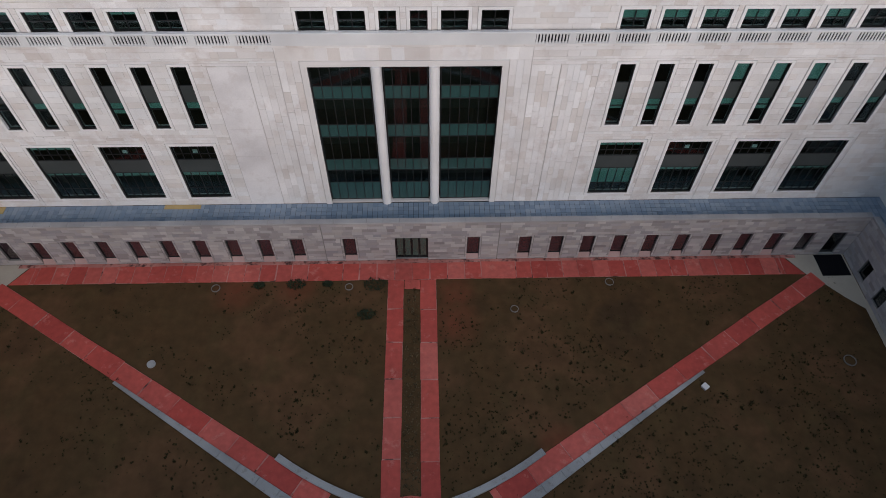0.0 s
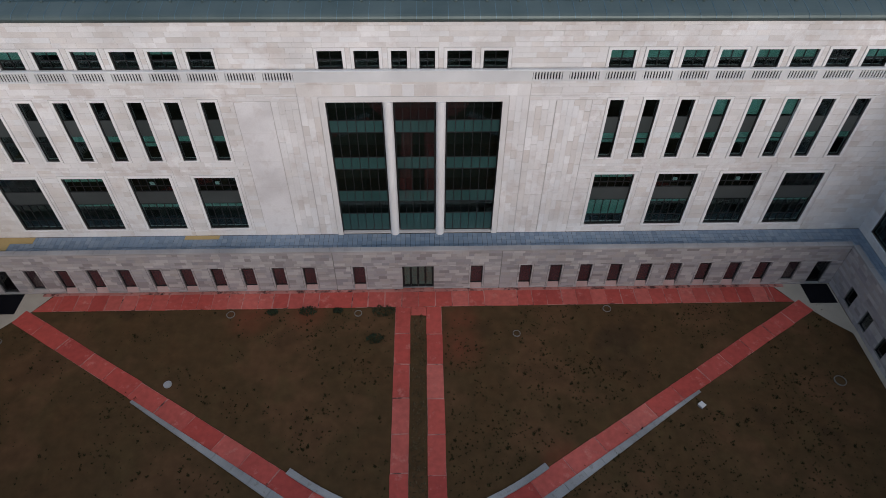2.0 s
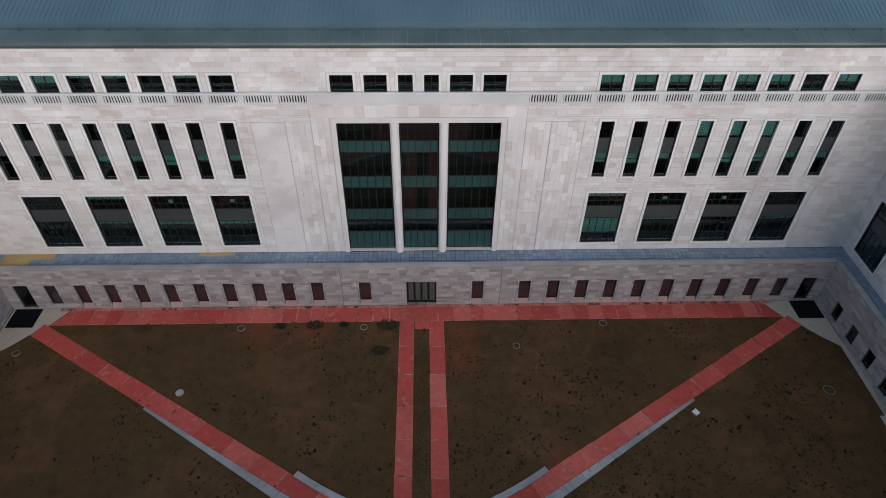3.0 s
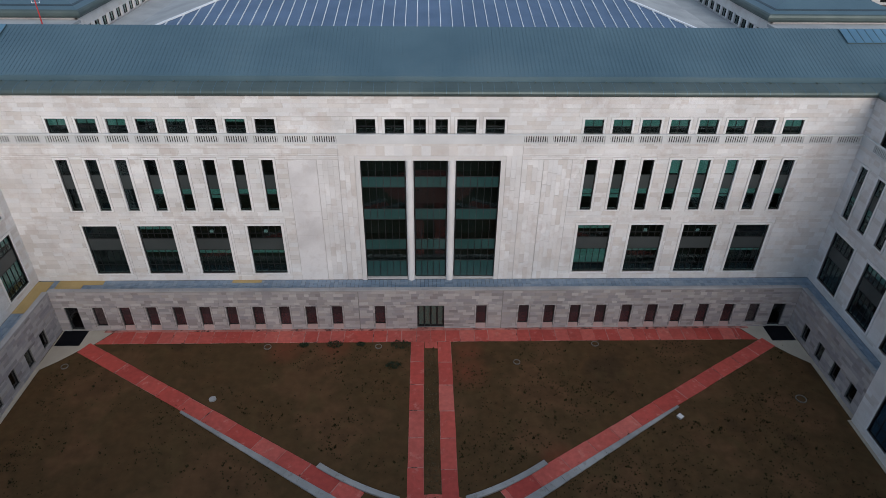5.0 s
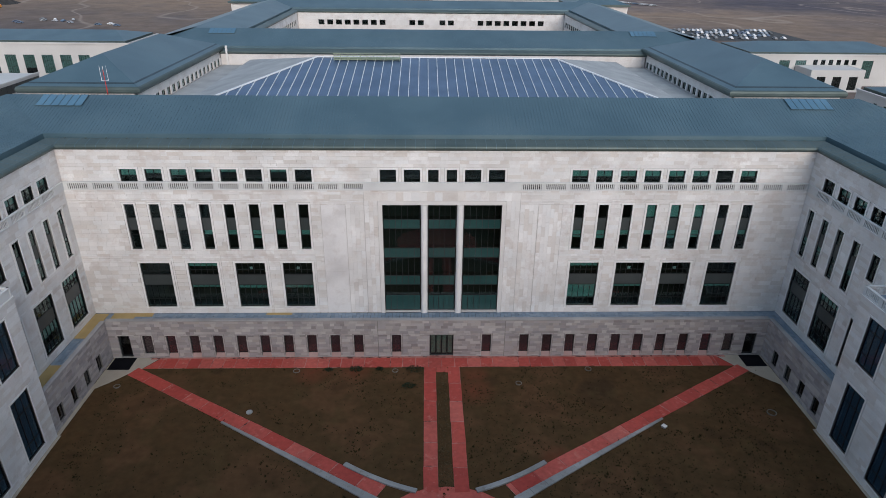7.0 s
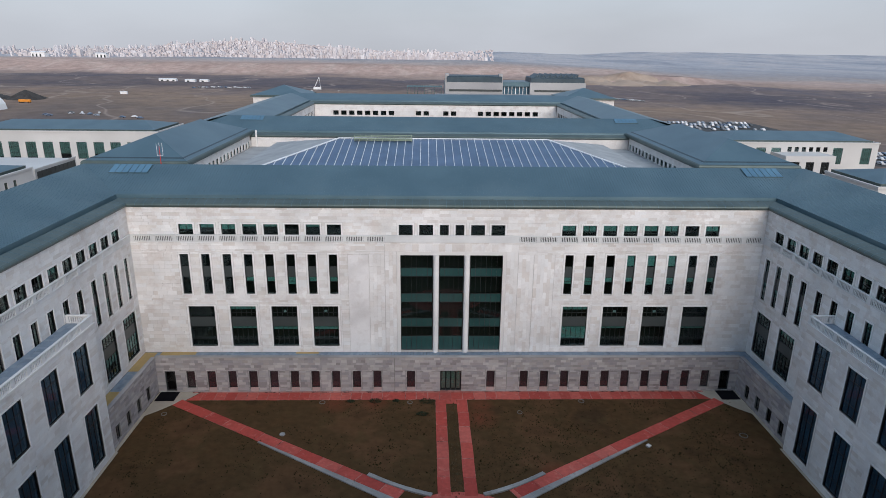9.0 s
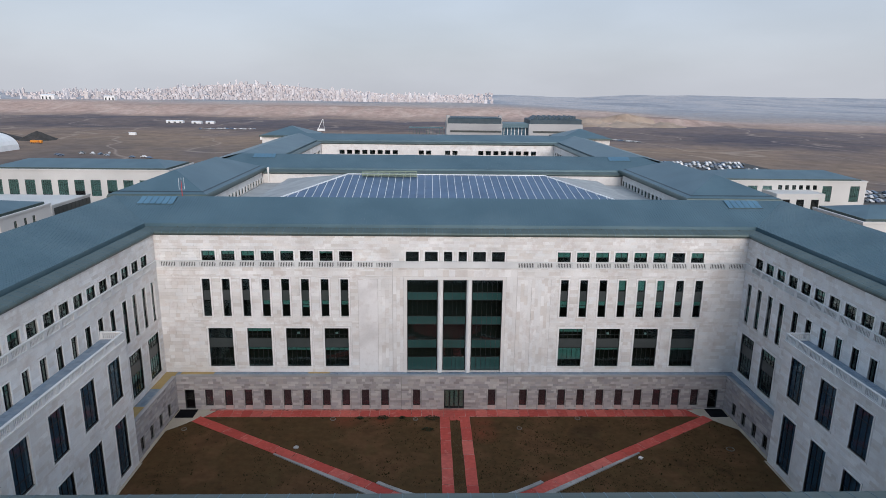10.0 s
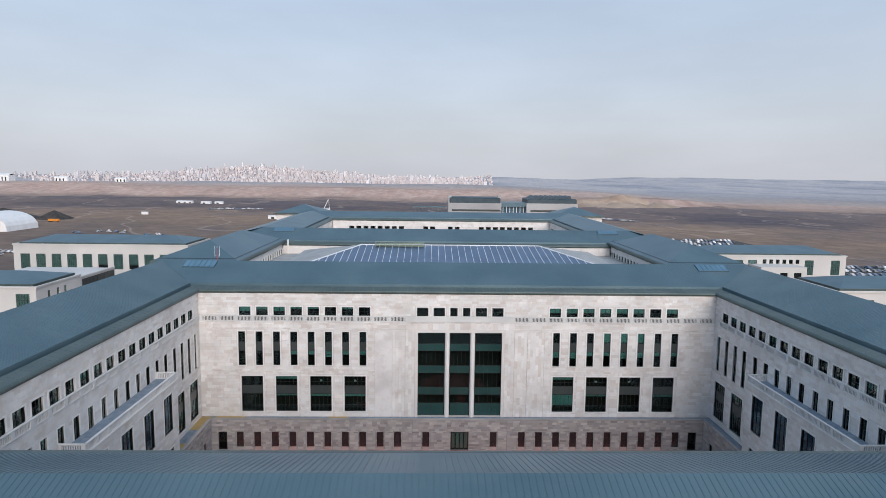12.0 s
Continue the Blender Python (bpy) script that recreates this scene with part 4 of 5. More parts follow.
def skylight(parent, x0, x1, foot=COURT[3] + 1.95):
    """Flat glazed roof light on the court slope near the ridge."""
    slope = (31.4 - 28.52) / 8.25
    zz = lambda y: 28.52 + (y - foot) * slope
    ya, yb = foot + 5.6, foot + 8.0
    n = 6
    base = Mesh()
    base.v = [(x, y, zz(y) + d) for d in (-0.05, 0.09) for x, y in ((x0, ya), (x1, ya), (x1, yb), (x0, yb))]
    base.f = [(0, 3, 2, 1), (4, 5, 6, 7), (0, 1, 5, 4), (1, 2, 6, 5), (2, 3, 7, 6), (3, 0, 4, 7)]
    f = part("skylight", base, FASCIA, parent, "glazed roof light with dark bars")
    for i in range(n + 1):
        x = x0 + (x1 - x0) * i / n
        part("bar", Mesh().beam((x, ya, zz(ya) + 0.02), (x, yb, zz(yb) + 0.02), 0.06, 0.14), ROOF, f)
    for i in range(n):
        a, b = x0 + (x1 - x0) * i / n + 0.06, x0 + (x1 - x0) * (i + 1) / n - 0.06
        pm = Mesh()
        for dz in (0.10, 0.14):
            pm.face((a, ya, zz(ya) + dz), (b, ya, zz(ya) + dz), (b, yb, zz(yb) + dz), (a, yb, zz(yb) + dz))
        part("pane", pm, SKYLIGHT, f, "blue-tinted glazing")


skylight(main_wing, -51.3, -45.5)
skylight(main_wing, 45.5, 51.2)

# ---- side wings ----
BAY = (-4.6, 20.7)
for name, s in (("west", -1), ("east", 1)):
    wing = thing("office_wing", "pale stone side wing with a projecting bay and roof terrace", "building")
    out = WEST if s < 0 else 0.0
    at = pose(s * (XW + out), 0, 0, 0, 0, -s * 90)
    U = lambda y: -s * y            # local u of a world y
    lo, hi = sorted((U(-26.0), U(YW)))
    nar = [U(36.6 - 3.03 * i) for i in range(4)] + [U(-9.4 - 3.03 * i) for i in range(5)]
    bw = [U(35.15 - 6.1 * i) for i in range(3)] + [U(-11.0 - 6.1 * i) for i in range(2)]
    ter = [U(24.1 - 3.10 * i) for i in range(11)]
    op = [opening("narrow", u, 14.3) for u in nar] + [opening("big", u, 5.9) for u in bw] + [opening("terrace", u, 17.35) for u in ter]
    wall(wing, at, lo, hi, 4.9, 22.26, op, STONE, 0.5, (0.7, 1.9), 40 + s, label="pale stone wall of the side wing")
    for u in nar:
        window(wing, at, u, 14.3, "narrow", low=rng.choice((0, 0.3, 0.4)))
    for u in bw:
        window(wing, at, u, 5.9, "big", blind=rng.choice((0, 0.5)), low=rng.choice((0, 0.4, 0.7)))
    for u in ter:
        window(wing, at, u, 17.35, "terrace", blind=rng.choice((0, 0, 0.4)))
    room(wing, at, lo, hi, FLOORS)
    att = [("attic_side", U(35.1 - 3.02 * i)) for i in range(20)]
    attic_and_roofline(wing, at, lo, hi, att, [u for _, u in att], 50 + s, back=0.2, sill=23.08)
    roof_strip(wing, COURT, "w" if s < 0 else "e")
    # base storey north and south of the bay
    bat = pose(s * 43.0, 0, 0, 0, 0, -s * 90)
    for k, (ya, yb) in enumerate(((BAY[1], BASE_Y - 0.02), (-24.0, BAY[0]))):
        a, b = sorted((U(ya), U(yb)))
        bo = [(U(y) - 0.6, U(y) + 0.6, 0.52, 2.60) for y in ((32.2, 29.1, 26.0, 22.9) if k == 0 else (-7.6, -10.6, -13.6, -16.6, -19.6))]
        base_wall(wing, bat, a, b, bo, 60 + k + s)
        for o in bo:
            window(wing, bat, (o[0] + o[1]) / 2, 0.52, "base_side")
        part("terrace_slab", Mesh().box(a, b, 0.6, 2.4 + out, 4.5, 4.85), BED_AND_GAP_SHADE, wing, "", bat)
        part("terrace_tiles", slates(a, b, 0.62, 2.38 + out, 4.852, 70 + k), SLATE, wing, "blue-grey slate terrace tiles", bat, "stuff")
        room(wing, bat, a, b, [0.1, 4.4], y1=2.0)
        if s < 0 and k == 0:
            for c, d in ((32.6, 38.4), (22.4, 27.0)):
                part("insulation_board", Mesh().box(min(U(c), U(d)), max(U(c), U(d)), 0.85, 2.36 + out, 4.902, 4.935), OCHRE, wing, "bare ochre board where tiles are missing", bat)
    # projecting bay with a balustraded terrace on top
    bx = pose(s * (42.4 + out), 0, 0, 0, 0, -s * 90)
    a, b = sorted((U(BAY[0]), U(BAY[1])))
    bu = [U(17.15 - 6.2 * i) for i in range(4)]
    bo = [opening("bay_up", u, 10.85) for u in bu] + [opening("bay_low", u, 0.95) for u in bu]
    wall(wing, bx, a, b, 0, 17.5, bo, STONE, 0.5, (0.7, 1.9), 80 + s, label="pale stone wall of the projecting bay")
    for u in bu:
        for k_, z_ in (("bay_up", 10.85), ("bay_low", 0.95)):
            wb = window(wing, bx, u, z_, k_)
            # added sheet close behind the glass, colours the bay panes dark blue
            part("blind", Mesh().box(-1.4, 1.4, 0.285, 0.291, 0.08, KINDS[k_][1] - 0.08), NAVY, wb, "dark blue-grey backing sheet added to tint the pane")
    room(wing, bx, a + 0.1, b - 0.1, [0.1, 5.0, 9.0, 13.1, 17.2], y1=2.4)
    for yy, f in ((BAY[1], 1), (BAY[0], -1)):
        side = pose(s * (42.4 + out), yy, 0, 0, 0, 180 if f > 0 else 0)
        u_lo, u_hi = (0, 3.0) if (s > 0) == (f < 0) else (-3.0, 0)
        wall(wing, side, u_lo + 0.02, u_hi - 0.02, 0, 17.5, [], STONE, 0.5, (0.7, 1.5), 90 + f, thick=0.5, label="return wall of the projecting bay")
        balustrade(wing, side, u_lo, u_hi, 17.75, [(u_lo + 0.35, u_hi - 0.35)], y=0.02)
    part("terrace_slab", Mesh().box(a - 0.1, b + 0.1, -0.12, 3.0, 17.5, 17.75), TRIM, wing, "stone-edged roof terrace", bx)
    part("terrace_tiles", slates(a + 0.3, b - 0.3, 0.3, 2.98, 17.752, 95, 0.6), SLATE, wing, "blue-grey slate terrace tiles", bx, "stuff")
    gr = []
    p = a + 0.4
    while p + 2.2 < b - 0.2:
        gr.append((p, p + 2.0))
        p += 2.52
    balustrade(wing, bx, a, b, 17.75, gr, y=0.02)

# ---- south wing, passed over by the camera ----
south_wing = thing("office_wing", "office wing with a low blue-grey metal roof", "building")
SOUTH = pose(0, -25.6, 0, 0, 0, 180)
s_open = [opening("narrow", u, 14.3) for u in narrow] + [opening("big", u, 5.9) for u in big]
sw = Mesh()
core(sw, -XW, XW, 0, 22.05, s_open, 0.045, 0.6)
part("wall", sw, TRIM, south_wing, "pale stone wall facing the courtyard", SOUTH)
for u in narrow:
    window(south_wing, SOUTH, u, 14.3, "narrow")
for u in big:
    window(south_wing, SOUTH, u, 5.9, "big")
room(south_wing, SOUTH, -XW, XW, FLOORS)
part("upper_wall", Mesh().box(-XW, XW, 0.4, 0.9, 22.05, 27.4), TRIM, south_wing, "pale stone wall of the top storey", SOUTH)
roof_strip(south_wing, COURT, "s", profile=PROFILE[:-1] + [(10.2, 31.08)])

# plain outer walls that close the ring
for nm, bx in (("wall_west", (-66.6, -66.0, -46.6, 59.6)), ("wall_east", (66.0, 66.6, -46.6, 59.6)), ("wall_south", (-66.0, 66.0, -46.6, -46.0)), ("wall_north", (-66.0, 66.0, 59.0, 59.6))):
    solid(nm, Mesh().box(*bx, -0.4, 27.6), TRIM, "plain pale outer wall", "wall", "structure")

# ---- rear court, atrium and far wings ----
rear = thing("office_wing", "rear office wing beyond the atrium, metal roofed", "building")
RC = (-XW - 0.45, XW + 0.45, 132.5, 197.0)
for sd in "nswe":
    roof_strip(rear, RC, sd, seams=(sd == "s"), profile=PROFILE if sd == "s" else FLAT_PROFILE)
for x in (-52.0, 46.0):
    skylight(rear, x, x + 6.0, foot=132.5 - 20.4 + 1.95)
for at, y0 in ((pose(0, 197.0, 0), 0), (pose(0, 112.1, 0), 0)):
    ap = attic_pos if at.translation.y > 150 else []
    b2 = Mesh()
    core(b2, -XW - (0.4 if ap else 2.1), XW + (0.4 if ap else 2.1), 0, 28.5 if ap else 27.5, [opening("rear", u, 24.3) for _, u in ap if _ == "attic"], 0.05, 0.5)
    part("wall", b2, STONE, rear, "pale stone wall", at)
    for _, u in ap:
        if _ == "attic":
            window(rear, at, u, 24.3, "rear")
    if ap:
        room(rear, at, -XW, XW, [23.4, 27.8], y1=3)
for s in (-1, 1):
    at = pose(s * (XW + 0.45), 0, 0, 0, 0, -s * 90)
    a, b = sorted((-s * 132.5, -s * 197))
    us = [-s * (193.5 - 3 * i) for i in range(20)]
    b2 = Mesh()
    core(b2, a, b, 0, 28.5, [opening("rear", u, 24.3) for u in us], 0.05, 0.5)
    part("wall", b2, STONE, rear, "pale stone wall", at)
    for u in us:
        window(rear, at, u, 24.3, "rear")
    room(rear, at, a, b, [23.4, 27.8], y1=3)
    part("wall", Mesh().box(min(s * 66, s * 66.5), max(s * 66, s * 66.5), 112.0, 217.4, -0.4, 27.6), STONE, rear, "pale stone outer wall")
part("wall", Mesh().box(-66, 66, 217.0, 217.5, -0.4, 27.6), STONE, rear, "pale stone outer wall")


def sweep(m, x0, x1, y0, y1, prof):
    """A profile of (outward, z) points carried round a rectangle, mitred at its corners."""
    k, n = len(m.v), len(prof)
    for sx, sy in ((0, 0), (1, 0), (1, 1), (0, 1)):
        m.v += [((x1 + o) if sx else (x0 - o), (y1 + o) if sy else (y0 - o), z) for o, z in prof]
    for c in range(4):
        for i in range(n - 1):
            a, b = k + c * n + i, k + ((c + 1) % 4) * n + i
            m.f.append((a, b, b + 1, a + 1))


def hip(parent, x0, x1, y0, y1, z, zr, ridge, axis="y", material=ROOF, edge=0.6):
    """A hipped roof with a dark gutter edge; ridge: the length cut back at each end."""
    m, gt = Mesh(), Mesh()
    xm, ym = (x0 + x1) / 2, (y0 + y1) / 2
    if axis == "y":
        a, b = (xm, y0 + ridge[0], zr), (xm, y1 - ridge[1], zr)
        m.face((x0, y0, z), (x1, y0, z), a)
        m.face((x1, y0, z), (x1, y1, z), b, a)
        m.face((x1, y1, z), (x0, y1, z), b)
        m.face((x0, y1, z), (x0, y0, z), a, b)
    else:
        a, b = (x0 + ridge[0], ym, zr), (x1 - ridge[1], ym, zr)
        m.face((x0, y0, z), (x1, y0, z), b, a)
        m.face((x1, y0, z), (x1, y1, z), b)
        m.face((x1, y1, z), (x0, y1, z), a, b)
        m.face((x0, y1, z), (x0, y0, z), a)
    r = part("roof", m, material, parent, "hipped blue-grey metal roof")
    if edge > 1:                                # rounded eaves; a dark strip on the slope paints the gutter channel's shade
        rise_ = (zr - z) / (0.5 * (x1 - x0 if axis == "y" else y1 - y0))
        sweep(gt, x0, x1, y0, y1, [(0.0, z - edge), (0.20, z - edge + 0.08), (0.34, z - edge + 0.32), (0.34, z - 0.40), (0.22, z - 0.12), (0.0, z + 0.02)])
        part("gutter_edge", gt, FASCIA, r, "rounded dark metal eaves")
        ch = Mesh()
        sweep(ch, x0, x1, y0, y1, [(-0.85, z + 0.85 * rise_ - 0.05), (-0.85, z + 0.85 * rise_ + 0.03), (-1.15, z + 1.15 * rise_ + 0.03), (-1.15, z + 1.15 * rise_ - 0.05)])
        part("gutter_line", ch, DARK_ROOF, r, "dark strip painting the shade of a gutter channel")
    elif edge:
        gt.box(x0 - 0.25, x1 + 0.25, y0 - 0.25, y0 + 0.12, z - edge, z + 0.04).box(x0 - 0.25, x1 + 0.25, y1 - 0.12, y1 + 0.25, z - edge, z + 0.04)
        gt.box(x0 - 0.25, x0 + 0.12, y0 + 0.12, y1 - 0.12, z - edge, z + 0.04).box(x1 - 0.12, x1 + 0.25, y0 + 0.12, y1 - 0.12, z - edge, z + 0.04)
        part("gutter_edge", gt, FASCIA, r, "dark metal eaves")
    return r


for s in (-1, 1):
    pv = thing("office_wing", "side wing beside the atrium with a hipped metal roof", "building")
    xa, xb = sorted((s * 47.3, s * 66.0))
    hip(pv, xa, xb, 67.7, 114.0, 28.7, 32.3, (10.0, 10.0), edge=1.05)
    at = pose(s * 47.6, 0, 0, 0, 0, -s * 90)
    a, b = sorted((-s * 68.0, -s * 112.0))
    us = [-s * (110.4 - 2.5 * i) for i in range(17)]
    b2 = Mesh()
    core(b2, a, b, 0, 28.2, [opening("clerestory", u, 24.84) for u in us], 0.05, 0.5)
    part("wall", b2, STONE, pv, "pale stone wall over the atrium roof", at)
    for u in us:
        window(pv, at, u, 24.84, "clerestory", y=-0.06)
    for u in us:
        part("pier", Mesh().box(u + 1.25 - 0.34, u + 1.25 + 0.34, -0.12, 0.048, 24.8, 26.3), SURROUND, pv, "pale stone pier between clerestory windows", at)
    room(pv, at, a + 0.8, b - 0.8, [24.6, 27.8], y1=3)
    part("wall", Mesh().box(xa + 0.4, xb - 0.4, 68.0, 68.4, 0, 28.2), STONE, pv, "pale stone end wall")
    part("wall", Mesh().box(s * 65.6 - 0.2, s * 65.6 + 0.2, 68.4, 112, -0.4, 28.2), STONE, pv, "pale stone outer wall")
    # square corner pavilion behind the far court
    cp = thing("corner_pavilion", "square stone pavilion with a low pyramid roof", "building")
    hip(cp, s * 65 - 11.5, s * 65 + 11.5, 224, 247, 29.3, 33.0, (11.4, 11.4))
    part("wall", Mesh().box(s * 65 - 10.8, s * 65 + 10.8, 224.7, 246.3, -0.4, 29.0), STONE, cp, "pale stone wall")

atrium = thing("atrium_roof", "blue pitched atrium roof with white ribs", "roof")
AX, AY0, AY1, AZ, RX, RY, RZ = 41.0, 60.5, 111.8, 25.95, 22.3, 88.0, 30.3
am = Mesh()
am.face((-AX, AY0, AZ), (AX, AY0, AZ), (RX, RY, RZ), (-RX, RY, RZ))
am.face((AX, AY1, AZ), (-AX, AY1, AZ), (-RX, RY, RZ), (RX, RY, RZ))
ends = Mesh()
ends.face((AX, AY0, AZ), (AX, AY1, AZ), (RX, RY, RZ))
ends.face((-AX, AY1, AZ), (-AX, AY0, AZ), (-RX, RY, RZ))
part("end_slope", ends, MEMBRANE, atrium, "grey membrane on the end slopes")
part("cladding", am, ATRIUM, atrium, "blue-tinted sheet cladding")
part("upstand", Mesh().box(-AX, AX, AY0, AY1, 24.81, AZ - 0.01), MEMBRANE, atrium, "grey upstand round the atrium roof")
zz = lambda y: AZ + (RZ - AZ) * (y - AY0) / (RY - AY0)
for i in range(-25, 26):
    x = i * 1.62
    y1 = RY if abs(x) < RX else AY0 + (RY - AY0) * (AX - abs(x)) / (AX - RX)
    if y1 > AY0 + 0.5:
        part("rib", Mesh().beam((x, AY0, AZ), (x, y1, zz(y1)), 0.09, 0.14), WHITE_METAL, atrium)
for s in (-1, 1):
    part("hip_cap", Mesh().beam((s * AX, AY0, AZ), (s * RX, RY, RZ), 0.4, 0.16), WHITE_METAL, atrium, "white hip capping")
part("ridge_cap", Mesh().beam((-RX, RY, RZ), (RX, RY, RZ), 0.4, 0.16), WHITE_METAL, atrium, "white ridge capping")
solid("flat_roof", Mesh().box(-47.2, 47.2, 59.7, 112.0, 24.4, 24.8), MEMBRANE, "grey flat roof round the atrium", "roof", "structure")
part("pier", Mesh().frustum(-46.2, -45.8, 111.7, 112.08, 24.8, 28.9, 0.04), SURROUND, rear, "pale stone pier at the roof corner")
gantry = thing("maintenance_gantry", "green lattice gantry on the atrium ridge", "gantry")
for i in range(11):
    x = -18.8 + 1.2 * i
    part("post", Mesh().beam((x, RY - 2.2, zz(RY - 2.2) + 0.12), (x, RY - 2.2, RZ + 1.0), 0.08, 0.08), GREEN_METAL, gantry)
for k in range(4):
    z = RZ - 0.1 + 0.35 * k
    part("rail", Mesh().box(-18.9, -6.7, RY - 2.25, RY - 2.12, z, z + 0.10), GREEN_METAL, gantry)
part("walkway", Mesh().box(-18.9, -6.7, RY - 2.1, RY - 0.4, RZ + 0.1, RZ + 0.16), GREEN_METAL, gantry)


def mast(x, y, z, h):
    t = thing("radio_mast", "red and white aerial mast on the roof", "antenna", pose(x, y, z))
    part("pole", Mesh().tube(0, 0, 0, h, 0.10, 0.05, 8), RED_METAL, t)
    part("bracket", Mesh().beam((-0.55, 0, h * 0.62), (0.55, 0, h * 0.62), 0.04, 0.05), WHITE_METAL, t, "thin white cross arm")
    for x_ in (-0.5, 0.0, 0.5):
        part("aerial", Mesh().tube(x_, 0.07, h * 0.62, h * 1.12, 0.035, 0.03, 6), WHITE_METAL, t, "slim white aerial")


mast(-50.9, 65.0, 27.4, 4.4)
solid("flat_roof", Mesh().box(-66, -47.3, 59.7, 67.9, 27.0, 27.4), MEMBRANE, "grey flat roof between the wings", "roof", "structure")
solid("flat_roof", Mesh().box(47.3, 66, 59.7, 67.9, 27.0, 27.4), MEMBRANE, "grey flat roof between the wings", "roof", "structure")


# ---- outlying office blocks ----
def annex(x0, x1, y0, y1, h, front, side_u=(), kind="annex", zb=2.6, small=()):
    t = thing("annex_block", "low pale office block with tall dark windows and a metal roof", "building")
    at = pose(0, y0, 0)
    b = Mesh()
    core(b, x0, x1, -0.5, h, [opening(kind, u, zb) for u in front] + [opening("square", u, 7.9) for u in small], 0.0, 0.5)
    part("wall", b, ANNEX_STONE, t, "pale front wall", at)
    for u in front:
        # blinds added here give the panes the brightness of reflected sky
        window(t, at, u, zb, kind, blind=rng.choice((1.0, 1.0, 0.9, 0.7)))
    for u in small:
        window(t, at, u, 7.9, "square")
    room(t, at, x0 + 0.2, x1 - 0.2, [0, h - 0.3], y0=0.55, y1=3)
    s = 1 if x0 + x1 < 0 else -1                   # the side wall that faces the complex
    xs_ = x1 if s > 0 else x0
    sa = pose(xs_, 0, 0, 0, 0, 90 * s)
    b = Mesh()
    u0, u1 = sorted((s * (y0 + 0.5), s * y1))
    core(b, u0, u1, -0.5, h, [opening("annex_small", s * y, h - 4.2) for y in side_u], 0.0, 0.5)
    part("wall", b, ANNEX_STONE, t, "pale side wall", sa)
    for y in side_u:
        window(t, sa, s * y, h - 4.2, "annex_small")
    xo = x0 if s > 0 else x1 - 0.5
    part("wall", Mesh().box(xo, xo + 0.5, y0 + 0.5, y1, -0.5, h), ANNEX_STONE, t, "pale side wall")
    part("wall", Mesh().box(x0 + 0.5, x1 - 0.5, y1 - 0.5, y1, -0.5, h), ANNEX_STONE, t, "pale back wall")
    part("parapet", Mesh().box(x0 - 0.3, x1 + 0.3, y0 - 0.3, y0 + 0.4, h, h + 0.6).box(x0 - 0.3, x0 + 0.4, y0 + 0.4, y1, h, h + 0.6).box(x1 - 0.4, x1 + 0.3, y0 + 0.4, y1, h, h + 0.6), ANNEX_STONE, t, "pale parapet")
    hip(t, x0 + 2.0, x1 - 2.0, y0 + 2.0, y1 - 0.5, h + 1.0, h + 3.6, (9, 9), axis="x", edge=1.0)
    return t


annex(-195, -116, 222, 252, 13.6, [-189.8 + 7.0 * i for i in range(11)], (228, 233, 238, 243))
annex(125, 192, 222, 252, 11.4, [140.6, 147.2, 174.4, 187.0], (228, 233, 238, 243), small=[153.0 + 3.15 * i for i in range(6)])
porch = thing("annex_block", "low pale porch block in front of the offices", "building")
p_at = pose(0, 210, 0)
pb = Mesh()
core(pb, 145.2, 166.3, -0.5, 7.9, [opening("porch", u, 0.4) for u in (149.6, 155.8, 162.2)], 0, 0.5)
pb.box(145.2, 145.7, 0.5, 12, -0.5, 7.9).box(165.8, 166.3, 0.5, 12, -0.5, 7.9).box(145.7, 165.8, 0.5, 12, 7.4, 7.8)
part("wall", pb, ANNEX_STONE, porch, "pale rendered wall", p_at)
for u in (149.6, 155.8, 162.2):
    window(porch, p_at, u, 0.4, "porch")
room(porch, p_at, 145.9, 165.6, [0, 7.0], y0=0.55, y1=3)
annex(-190, -129.5, 130, 156, 10.6, [-177, -166, -155, -144, -133.8], (137, 142, 146.4), zb=1.8)
annex(128, 190, 130, 156, 11.2, [138.3, 149, 160, 171], (137, 142, 146.4), zb=1.8)
low = thing("annex_block", "single-storey louvred link block beside the offices", "building")
part("wall", Mesh().box(-170, -135, 166, 192, -0.5, 8.0), ANNEX_STONE, low, "pale wall")
part("parapet", Mesh().box(-170.3, -134.7, 165.7, 166.2, 8.0, 8.6).box(-135.2, -134.7, 166.2, 192, 8.0, 8.6), ANNEX_STONE, low, "pale parapet")
for i in range(9):
    part("louvre", Mesh().box(-134.95, -134.75, 167 + 2.7 * i, 167 + 2.7 * i + 2.5, 4.8, 7.4), SPANDREL, low, "dark louvre panel")

# the separate building on the axis far behind
hall = thing("assembly_hall", "long pale hall with dark metal roofs", "building")
part("wall", Mesh().box(8.5, 45.6, 372, 400, -0.5, 28.0), HALL_STONE, hall, "pale stone wall")
part("wall", Mesh().box(63.2, 99.2, 372, 400, -0.5, 28.2), HALL_STONE, hall, "pale stone wall")
part("glazed_link", Mesh().box(45.6, 63.2, 376, 398, -0.5, 25.6), GLAZING, hall, "glazed link between two blocks")
part("link_roof", Mesh().box(45.62, 63.18, 373.5, 398, 25.6, 28.4), ROOF, hall, "flat roof of the link")
for i in range(7):
    part("mullion", Mesh().box(47 + 2.4 * i, 47.4 + 2.4 * i, 375.6, 375.98, 0, 25.6), WHITE_METAL, hall)
part("roof", Mesh().frustum(9.5, 45, 373, 399, 28.0, 31.8, 0.6), DARK_ROOF, hall, "dark metal roof")
part("roof", Mesh().frustum(64, 98.5, 373, 399, 28.2, 31.4, 0.6), DARK_ROOF, hall, "dark metal roof")
